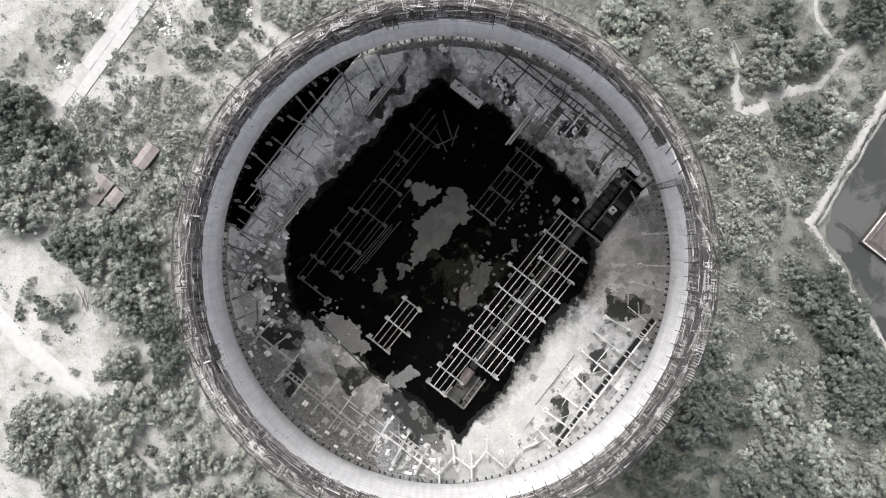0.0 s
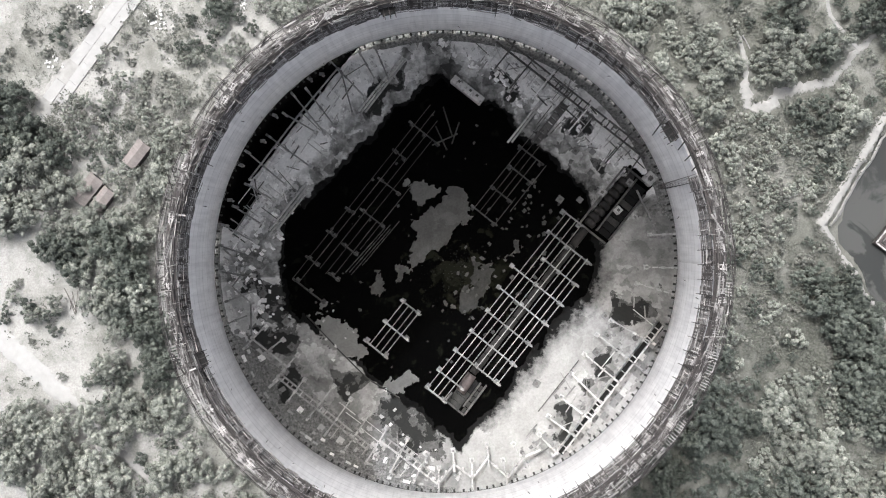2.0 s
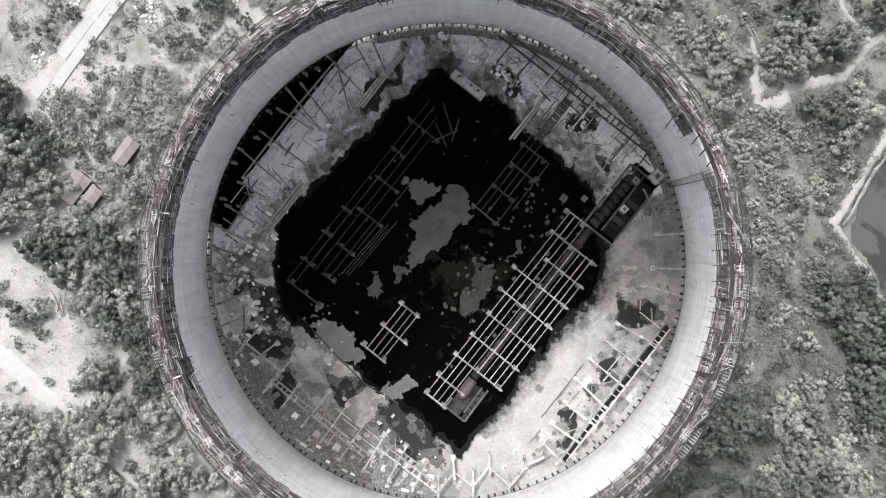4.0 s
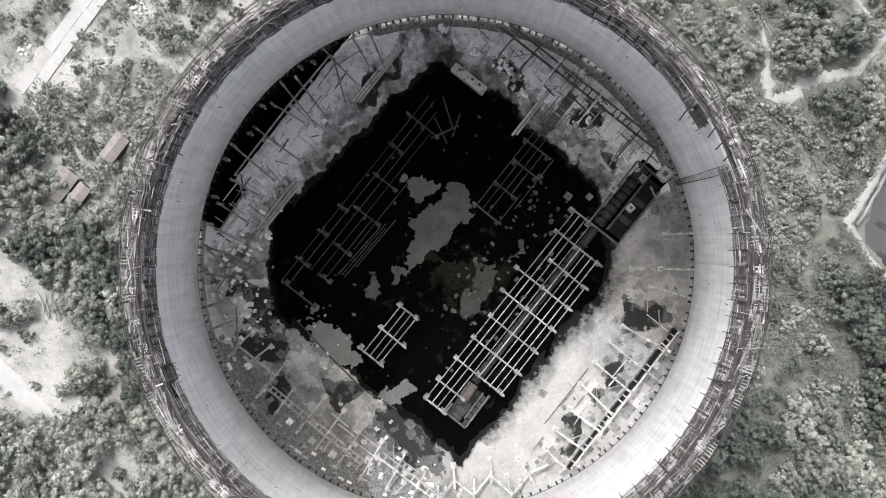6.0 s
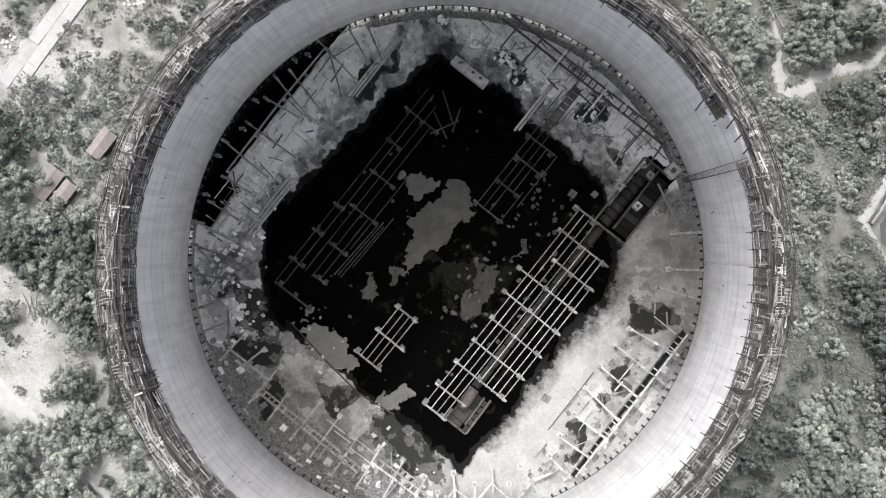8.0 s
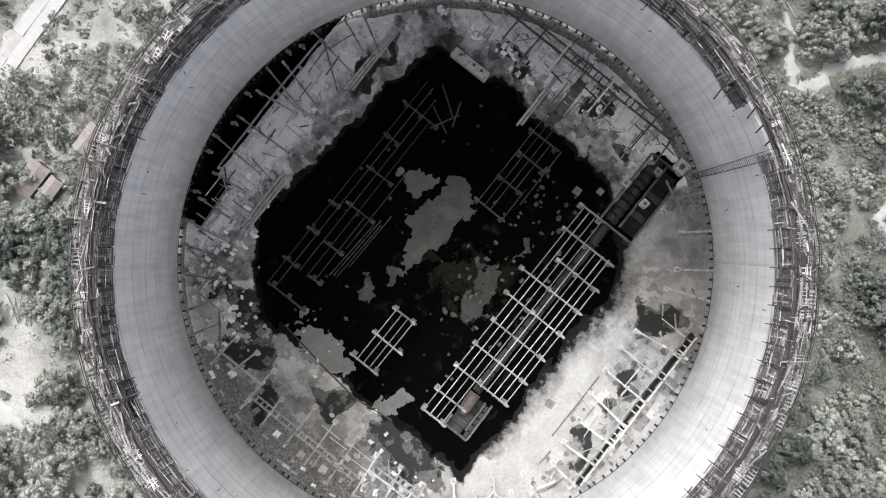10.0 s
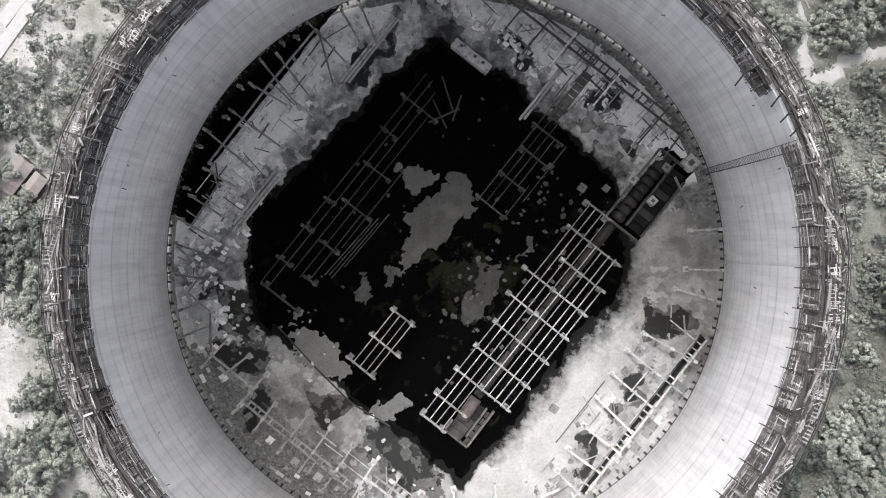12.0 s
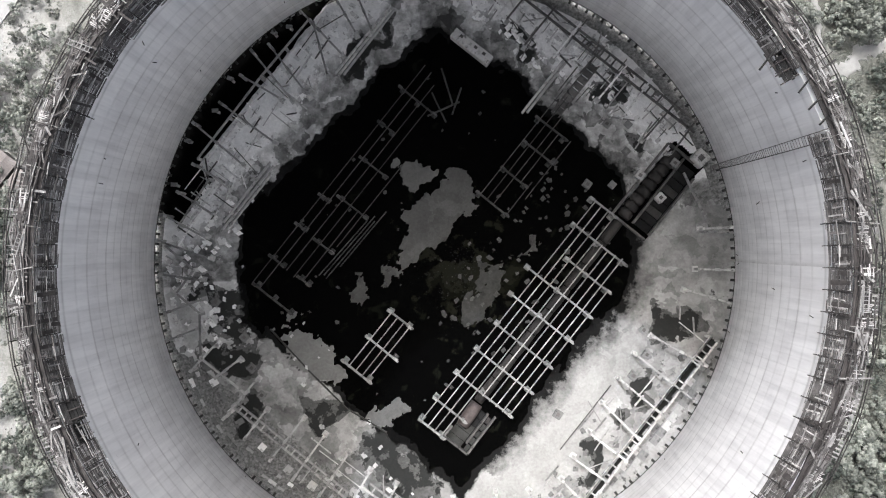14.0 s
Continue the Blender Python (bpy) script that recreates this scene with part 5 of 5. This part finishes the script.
# ---- outside: sheds, pond structure ----
def shed(x, y, lx, ly, h, turn, label, roofed=True):
    z = land(x, y)
    g = root("shed", (x, y, z - 0.2), label, "shed", "sheds among the trees", turn=turn)
    bm = bmesh.new()
    for sx, sy, ox, oy in ((lx, 0.2, 0, ly / 2 - .1), (lx, 0.2, 0, -ly / 2 + .1), (0.2, ly - 0.4, lx / 2 - .1, 0), (0.2, ly - 0.4, -lx / 2 + .1, 0)):
        add_box(bm, pose(ox, oy, h / 2), sx, sy, h)
    part("wall", bm, BOARD, g)
    for s in (1, -1):
        bm = bmesh.new()
        add_box(bm, pose(0, s * ly * 0.265, h + ly * 0.09, -s * 18), lx + 0.5, ly * 0.56, 0.1)
        roof = part("roof", bm, ROOF, g)
        for k in range(int(lx / 0.8) + 1):
            bm = bmesh.new()
            add_box(bm, pose(-lx / 2 + 0.8 * k, s * ly * 0.265, h + ly * 0.09 + 0.08, -s * 18), 0.1, ly * 0.56, 0.06)
            part("rib", bm, ROOF, roof)


shed(-78.6, 27.0, 6.5, 3.6, 2.6, 52, "small shed with a brown sheet roof among trees")
shed(-91.1, 18.1, 7.5, 4.0, 2.6, 52, "brown roofed shed half hidden by trees")
shed(-87.3, 15.7, 5.5, 3.2, 2.4, 52, "low brown roofed lean-to shed")

bx, by = 110.5, 4.6
pf = root("pontoon", (bx, by, -5.75), "dark red rusted pontoon with a pale edge, moored in the pond", "pontoon", turn=0)
bm = bmesh.new()
d1, d2 = Vector((0.62, 0.785, 0)), Vector((0.785, -0.62, 0))
def quad_prism(bm, pts, z0, z1):
    lo = [bm.verts.new((p.x, p.y, z0)) for p in pts]
    hi = [bm.verts.new((p.x, p.y, z1)) for p in pts]
    bm.faces.new(hi)
    bm.faces.new(list(reversed(lo)))
    for i in range(len(pts)):
        j = (i + 1) % len(pts)
        bm.faces.new((lo[i], lo[j], hi[j], hi[i]))
o = Vector((0, 0, 0))
quad_prism(bm, [o, o + d2 * 14, o + d1 * 24 + d2 * 14, o + d1 * 24], -0.6, 1.2)
part("hull", bm, RUST, pf)
for p, q in ((o, o + d1 * 24), (o, o + d2 * 14)):
    for k, mt in enumerate((BOARD_PALE, RED, BOARD)):
        off = (d1 + d2) * (0.35 + 0.55 * k)
        bm = bmesh.new()
        add_beam(bm, p + off + Vector((0, 0, 1.35)), q + off + Vector((0, 0, 1.35)), 0.35, 0.25)
        part("edge_rail", bm, mt, pf)
bm = bmesh.new()
quad_prism(bm, [o + (d1 + d2) * 2.2, o + d2 * 13 + d1 * 2.2, o + d1 * 23 + d2 * 13, o + d1 * 23 + d2 * 2.2], 1.2, 1.3)
part("deck", bm, RED, pf)

# ---- trees ----
def crown_mesh(name, seed, radius, height, clumps, leaves, size, mat):
    """Leaf sprays set close on many rounded clumps over an uneven dome, with gaps between them."""
    rs = np.random.RandomState(seed)
    th = rs.uniform(0, 2 * np.pi, clumps)
    up = rs.uniform(-0.1, 1.0, clumps)
    rr = np.sqrt(np.clip(1 - np.clip(up, 0, 1) ** 2, 0.02, 1)) * rs.uniform(0.55, 1.05, clumps)
    lobes = 1 + 0.20 * np.sin(3 * th + seed) + 0.12 * np.sin(5 * th + 2 * seed)
    c = np.stack([rr * lobes * radius * np.cos(th), rr * lobes * radius * np.sin(th), height * (0.30 + 0.62 * up * rs.uniform(0.75, 1.05, clumps))], 1)
    cr = radius * rs.uniform(0.13, 0.26, clumps)
    share = cr ** 2
    which = rs.choice(clumps, leaves, p=share / share.sum())
    d = rs.normal(size=(leaves, 3))
    d[:, 2] = np.abs(d[:, 2]) * 1.1 - 0.25
    d /= np.linalg.norm(d, axis=1)[:, None]
    p = c[which] + d * (cr[which] * rs.uniform(0.70, 1.14, leaves))[:, None] * np.array([1, 1, 0.85])
    nrm = d + rs.normal(scale=0.34, size=(leaves, 3))
    nrm /= np.linalg.norm(nrm, axis=1)[:, None]
    t = np.cross(nrm, rs.normal(size=(leaves, 3)))
    t /= np.linalg.norm(t, axis=1)[:, None]
    b = np.cross(nrm, t)
    s = (size * rs.uniform(0.6, 1.3, leaves))[:, None]
    v = np.stack([p - t * s, p - b * s * 0.6 - nrm * s * 0.12, p + t * s, p + b * s * 0.6 - nrm * s * 0.12], 1).reshape(-1, 3)
    me = raw_mesh(name, v.tolist(), np.arange(leaves * 4).reshape(-1, 4).tolist(), mat)
    me.attributes.new("tone", "FLOAT", "FACE").data.foreach_set("value", rs.rand(clumps)[which].tolist())
    return me


def trunk_mesh(seed, height, r):
    rng = random.Random(seed)
    bm = bmesh.new()
    bmesh.ops.create_cone(bm, cap_ends=True, segments=7, radius1=r, radius2=r * 0.4, depth=height * 0.75, matrix=pose(0, 0, height * 0.375 - 0.3))
    for k in range(5):
        a = rng.uniform(0, 6.28)
        z = height * rng.uniform(0.25, 0.6)
        q = Vector((math.cos(a) * height * 0.3, math.sin(a) * height * 0.3, z + height * 0.22))
        m, ln = span((0, 0, z), q)
        bmesh.ops.create_cone(bm, cap_ends=True, segments=5, radius1=r * 0.4, radius2=r * 0.12, depth=ln, matrix=m @ pose(0, 0, 0, 0, 90, 0))
    return mesh_of("trunk", bm, BARK)


KINDS = {}
for kind, mat, radius, height, clumps, leaves, size in (
        ("broad", LEAF_PALE, 3.9, 7.5, 46, 3000, 0.27), ("dark", LEAF_DARK, 3.7, 8.5, 44, 3000, 0.27),
        ("young", LEAF_PALE, 2.4, 4.2, 28, 1300, 0.22), ("bush", LEAF_DRY, 1.9, 2.2, 22, 850, 0.21), ("shade", LEAF_DARK, 2.2, 3.8, 28, 1200, 0.22)):
    KINDS[kind] = [(crown_mesh("crown", 100 + 7 * s + len(kind), radius, height, clumps, leaves, size, mat), trunk_mesh(s, height, 0.05 * radius)) for s in range(4)]

NAMES = {"broad": ("tree", "leafy tree with a pale grey-green uneven crown", "tree", "trees round the tower"),
         "dark": ("tree", "leafy tree with a dark green uneven crown", "tree", "trees round the tower"),
         "young": ("young_tree", "young pale-leaved tree on sandy ground", "tree", "trees round the tower"),
         "shade": ("small_tree", "small dark-leaved tree among others", "tree", "trees round the tower"),
         "bush": ("bush", "low dry pale bush on sandy ground", "bush", "bushes round the tower")}
SITES = []


def plant(kind, x, y, s, rng):
    if math.hypot(x, y) < 61 + s or pond_depth(x, y) > -2 or any((x - tx) ** 2 + (y - ty) ** 2 < (tw + 0.8 * s) ** 2 for tx, ty, tw in TRACKS):
        return False
    name, label, cat, grp = NAMES[kind]
    ob = root(name, (x, y, land(x, y) - 0.05), label, cat, grp, turn=rng.uniform(0, 360))
    ob.scale = (s, s, s * rng.uniform(0.85, 1.15))
    crown, trunk = rng.choice(KINDS[kind])
    put("trunk", trunk, ob)
    put("crown", crown, ob)
    SITES.append((x, y, s))
    return True


def grove(x, y, rx, ry, count, kinds, sizes, seed, space=2.5):
    rng = random.Random(seed)
    done, tries = 0, 0
    while done < count and tries < count * 12:
        tries += 1
        t, d = rng.uniform(0, 6.283), math.sqrt(rng.random())
        px, py = x + rx * d * math.cos(t), y + ry * d * math.sin(t)
        s = rng.uniform(*sizes)
        if any((px - qx) ** 2 + (py - qy) ** 2 < (space * (s + qs) / 2) ** 2 for qx, qy, qs in SITES[-400:]):
            continue
        done += plant(rng.choice(kinds), px, py, s, rng)


# groves: centre, half-widths, how many, kinds, sizes
for i, (x, y, rx, ry, n, kinds, sizes) in enumerate((
        (-106.2, 17.2, 12, 11, 15, ("broad", "broad", "young"), (1.0, 1.45)),
        (-115.4, 35.3, 9, 10, 14, ("dark", "dark", "shade"), (0.8, 1.2)),
        (-102.5, 30.0, 9, 5, 8, ("dark", "shade"), (0.7, 1.0)),
        (-86.5, 4.3, 10, 8, 13, ("dark", "broad"), (0.8, 1.1)),
        (-81.2, -12.2, 9, 8, 14, ("dark", "broad", "shade"), (0.7, 1.0)),
        (-94.8, 4.3, 8, 8, 8, ("dark", "broad"), (0.7, 1.1)),
        (-84.9, -27.3, 4, 4, 3, ("young", "shade"), (1.0, 1.4)),
        (-75.1, -25.8, 5, 5, 5, ("dark", "shade"), (0.7, 1.0)),
        (-97.7, -49.9, 16, 13, 25, ("broad", "broad", "young"), (0.9, 1.3)),
        (-79.6, -51.3, 12, 11, 16, ("broad", "young", "shade"), (0.7, 1.0)),
        (-69.1, -40.8, 9, 9, 12, ("broad", "young"), (0.6, 0.9)),
        (-84.1, -39.3, 10, 6, 10, ("young", "shade"), (0.7, 1.1)),
        (-58.5, -57.3, 12, 8, 14, ("young", "shade", "broad"), (0.6, 1.0)),
        (-105.4, -13.0, 9, 6, 8, ("shade",), (0.45, 0.9)),
        (-96.5, 60.2, 5, 5, 4, ("shade", "bush"), (0.8, 1.2)),
        (-82.9, 46.6, 12, 9, 16, ("bush", "young"), (0.6, 1.1)),
        (-72.3, 39.0, 8, 8, 12, ("young", "bush"), (0.7, 1.1)),
        (-88.9, 36.8, 10, 5, 12, ("young", "bush", "shade"), (0.6, 1.0)),
        (-63.2, 52.6, 6, 4, 6, ("shade", "young"), (0.7, 1.0)),
        (-58.7, 64.7, 8, 7, 10, ("dark", "shade"), (0.6, 0.9)),
        (-37.6, 66.2, 12, 6, 14, ("broad", "young"), (0.6, 0.9)),
        (-78.3, 19.4, 8, 8, 10, ("broad", "young"), (0.6, 0.9)),
        (-71.0, 4.3, 3, 14, 9, ("young", "shade"), (0.6, 0.9)),
        (-69.2, 27.0, 6, 9, 9, ("young", "broad"), (0.6, 0.9)),
        (-70.6, -18.2, 3, 8, 7, ("dark", "shade"), (0.6, 0.9)),
        (-86.6, 24.0, 7, 6, 9, ("young", "shade"), (0.6, 0.9)),
        (-93.4, 31.5, 8, 5, 9, ("young", "bush"), (0.6, 0.9)),
        (-52.6, 55.6, 8, 6, 12, ("young", "bush", "shade"), (0.6, 0.9)),
        (-110.1, 54.2, 12, 6, 8, ("bush",), (0.5, 0.9)),
        (-73.8, 57.2, 10, 6, 8, ("bush",), (0.5, 0.8)),
        (49.8, 58.5, 12, 11, 22, ("broad", "young"), (0.6, 0.95)),
        (63.3, 46.4, 10, 12, 22, ("young", "broad"), (0.6, 0.95)),
        (69.4, 63.0, 10, 8, 12, ("young", "bush", "shade"), (0.6, 1.0)),
        (90.4, 58.5, 12, 9, 13, ("broad", "shade", "dark"), (0.7, 1.0)),
        (106.9, 62.9, 10, 8, 10, ("dark", "shade"), (0.7, 1.0)),
        (81.3, 50.9, 5, 6, 5, ("broad", "young"), (0.7, 1.1)),
        (96.3, 35.9, 9, 8, 10, ("broad", "shade"), (0.7, 1.0)),
        (106.8, 46.4, 7, 7, 7, ("young", "shade"), (0.7, 1.0)),
        (75.3, 32.9, 9, 9, 18, ("young", "bush"), (0.6, 1.0)),
        (88.8, 22.4, 13, 12, 44, ("young", "young", "bush", "shade"), (0.5, 0.9)),
        (78.2, 13.3, 9, 12, 32, ("young", "young", "bush"), (0.5, 0.9)),
        (84.2, -3.2, 14, 12, 30, ("young", "shade", "bush", "bush"), (0.6, 1.0)),
        (81.1, -21.2, 12, 12, 26, ("young", "shade", "bush", "bush"), (0.6, 1.0)),
        (96.4, -7.4, 5, 5, 7, ("dark",), (0.7, 1.0)),
        (102.1, -15.9, 7, 6, 11, ("dark",), (0.7, 1.05)),
        (106.6, -24.1, 7, 7, 11, ("dark", "dark", "shade"), (0.7, 1.0)),
        (115.5, -39.1, 7, 8, 10, ("dark",), (0.7, 1.0)),
        (109.5, -31.6, 9, 9, 16, ("dark",), (0.7, 1.0)),
        (97.5, -39.1, 18, 12, 46, ("young", "shade", "broad"), (0.6, 1.0)),
        (106.5, -55.6, 14, 10, 30, ("young", "broad", "shade"), (0.6, 1.0)),
        (84.0, -55.6, 12, 9, 26, ("shade", "young", "dark"), (0.6, 1.0)),
        (60.1, -51.1, 14, 13, 44, ("dark", "dark", "shade"), (0.6, 0.9)),
        (70.6, -34.7, 10, 11, 22, ("dark", "shade"), (0.6, 0.9)),
        (69.2, -3.2, 4, 18, 22, ("young", "bush"), (0.5, 0.8)))):
    grove(x, y, rx, ry, n, kinds, sizes, 300 + i)

# single trees and bushes that stand apart on the sand: place, kind, size
lone = random.Random(90)
for x, y, kind, size in ((-111.3, -9.1, "young", 0.9), (-110.4, -5.8, "bush", 0.7), (-105.3, -13.9, "young", 1.1), (-99.3, -10.9, "young", 1.05), (-106.8, -20.8, "bush", 0.5), (-84.3, -26.8, "broad", 1.0),
                         (-91.0, -30.4, "young", 0.9), (-80.5, -36.0, "broad", 1.05), (-69.3, -38.2, "broad", 0.9), (-112.1, 8.1, "bush", 0.7), (-98.5, -30.1, "bush", 0.6), (-68.5, -50.9, "broad", 0.9),
                         (89.6, 37.9, "shade", 1.2), (95.6, 34.9, "dark", 0.9), (81.5, 50.6, "young", 1.2), (99.3, 55.0, "broad", 1.0), (88.7, -19.5, "young", 1.1)):
    plant(kind, x, y, size, lone)

# woods past the clearing, too far out to tell one tree from another
def far_woods():
    rng = random.Random(77)
    verts, faces = [], []
    pools = [np.array([v.co[:] for v in crown.vertices]).reshape(-1, 4, 3)[::3] for crown, trunk in KINDS["dark"] + KINDS["broad"]]
    n = 0
    while n < 420:
        x, y = rng.uniform(-190, 190), rng.uniform(-150, 150)
        if (abs(x) < 138 and abs(y) < 86) or pond_depth(x, y) > -4 or fbm(x, y, 0.02, 3, 2.5) < -0.25:
            continue
        if any((x - tx) ** 2 + (y - ty) ** 2 < (tw + 4) ** 2 for tx, ty, tw in TRACKS):
            continue
        q = rng.choice(pools) * np.array([rng.uniform(0.8, 1.2)] * 3) + np.array([x, y, land(x, y)])
        o = len(verts)
        verts += q.reshape(-1, 3).tolist()
        faces += (np.arange(len(q) * 4).reshape(-1, 4) + o).tolist()
        n += 1
    tagged(put("far_woods", raw_mesh("far_woods", verts, faces, LEAF_DARK)), "continuous grey-green woods beyond the clearing", "woods", kind="stuff")


far_woods()

# ---- scrub and litter on the ground ----
def scrub(name, mat, count, density, size, seed, label, tall):
    rs = np.random.RandomState(seed)
    verts, faces = [], []
    tries = 0
    while len(faces) < count and tries < count * 14:
        tries += 1
        x, y = rs.uniform(-135, 135), rs.uniform(-85, 85)
        if math.hypot(x, y) < 61.5 or pond_depth(x, y) > -0.5 or rs.rand() > density(x, y) or any((x - tx) ** 2 + (y - ty) ** 2 < (0.75 * tw) ** 2 for tx, ty, tw in TRACKS):
            continue
        z = land(x, y)
        for k in range(7):
            a, s = rs.uniform(0, 6.283), size * rs.uniform(0.6, 1.5)
            ox, oy = rs.normal(0, 0.5, 2)
            c, d = math.cos(a), math.sin(a)
            h = z + tall * rs.uniform(0.1, 1.0)
            o = len(verts)
            verts += [(x + ox - c * s, y + oy - d * s, h), (x + ox + d * s * 0.5, y + oy - c * s * 0.5, h + 0.2 * s * rs.normal()), (x + ox + c * s, y + oy + d * s, h + 0.6 * s * rs.normal()), (x + ox - d * s * 0.5, y + oy + c * s * 0.5, h + 0.2 * s * rs.normal())]
            faces.append((o, o + 1, o + 2, o + 3))
    ob = put(name, raw_mesh(name, verts, faces, mat))
    tagged(ob, label, "scrub", kind="stuff")


def wild(x, y):
    bare = 0.2 if x < -84 and y < 12 else 1.0
    return bare * min(1.0, max(0.01, (0.42 if x > 0 else 0.06) + 0.9 * fbm(x, y, 0.045, 4, 4.4)))


scrub("undergrowth", WEEDS, 85000, wild, 0.3, 21, "grey-green undergrowth of leaves and weeds", 1.0)
scrub("dry_grass", LEAF_DRY, 40000, lambda x, y: (0.25 if x > -75 or y > 25 else 0.03) + (0.1 if x < -84 and y < 12 else 0.45) * fbm(x, y, 0.06, 3, 8.8), 0.22, 22, "tufts of pale dry grass", 0.35)
scrub("reeds", LEAF_DRY, 26000, lambda x, y: max(0.0, 1 - abs(pond_depth(x, y) + 2.0) / 2.0), 0.32, 23, "pale dry reeds along the pond bank", 0.9)

# ---- slabs of the concrete track ----
def track_slabs():
    rng = random.Random(12)
    a, b = Vector((-79.6, 70.8)), Vector((-102.8, 39.1))
    d = (b - a).normalized()
    side = Vector((-d.y, d.x))
    turn = math.degrees(math.atan2(d.y, d.x))
    kinds = []
    for k in range(3):
        bm = bmesh.new()
        add_box(bm, pose(0, 0, 0), 5.98, 2.95 - 0.1 * k, 0.3, 0.02)
        kinds.append(mesh_of("road_slab", bm, WORN))
    road = bpy.data.objects["road_1"]
    for lane, skip in ((1.5, ()), (-1.5, (4,))):
        for i in range(-3, int((b - a).length / 6)):
            if i in skip:
                continue
            p = a + d * (6 * i + 3 + (1.5 if lane < 0 else 0)) + side * (lane + rng.uniform(-.08, .08))
            z = max(land(p.x + ox, p.y + oy) for ox in (-2, 0, 2) for oy in (-2, 0, 2)) + 0.16
            put("road_slab", kinds[rng.randrange(3)], road, pose(p.x, p.y, z, rng.uniform(-.3, .3), rng.uniform(-.3, .3), turn + rng.uniform(-.4, .4)))


track_slabs()

# ---- scattered poles, logs and small rubble outside ----
def lying(name, x, y, length, turn, r, mat, label, category, group):
    bm = bmesh.new()
    z = land(x, y) + 0.25
    d = Vector((math.cos(radians(turn)), math.sin(radians(turn)), 0)) * length / 2
    add_tube(bm, Vector((x, y, z)) - d, Vector((x, y, z + 0.2)) + d, r, 7)
    tagged(put(name, mesh_of(name, bm, mat)), label, category, group)


px, py = -95.1, -10.7
for i in range(9):
    lying("pole", px + rg.uniform(-2.4, 2.8), py + rg.uniform(-3, 3), rg.uniform(3.5, 7.5), 100 + rg.gauss(0, 12), 0.09, BARK, "thin brown pole lying on bare sand", "pole", "poles on the sand")
for x, y, ln, tn in ((77.2, 56.2, 4, 120), (87.5, 16.0, 5, 25), (97.6, -33.1, 4, 60), (-76.1, 57.9, 4, 130), (-79.6, 56.0, 4, 10)):
    lying("log", x, y, ln, tn, 0.17, BEAM, "bleached pale log lying in the scrub", "log", "logs in the scrub")
for cx, cy, n, sp in ((-73.8, 62.5, 22, 3.2), (-52.7, 65.5, 20, 3.0), (-101.3, 51.5, 16, 2.4), (-92.3, 65.5, 14, 2.4), (-87.0, 22.1, 8, 1.5)):
    for i in range(n):
        x, y = cx + rg.gauss(0, sp * 0.6), cy + rg.gauss(0, sp * 0.6)
        k = rg.uniform(0.25, 0.7)
        m = Matrix.Translation((x, y, land(x, y) + 0.25)) @ pose(0, 0, 0, rg.uniform(-25, 25), rg.uniform(-25, 25), rg.uniform(0, 360)) @ Matrix.Diagonal((k, k, 1, 1))
        tagged(put("rubble_slab", rg.choice(SLABS[CONCRETE.name]), None, m), "small pale concrete fragment in the grass", "rubble", "rubble outside the tower")
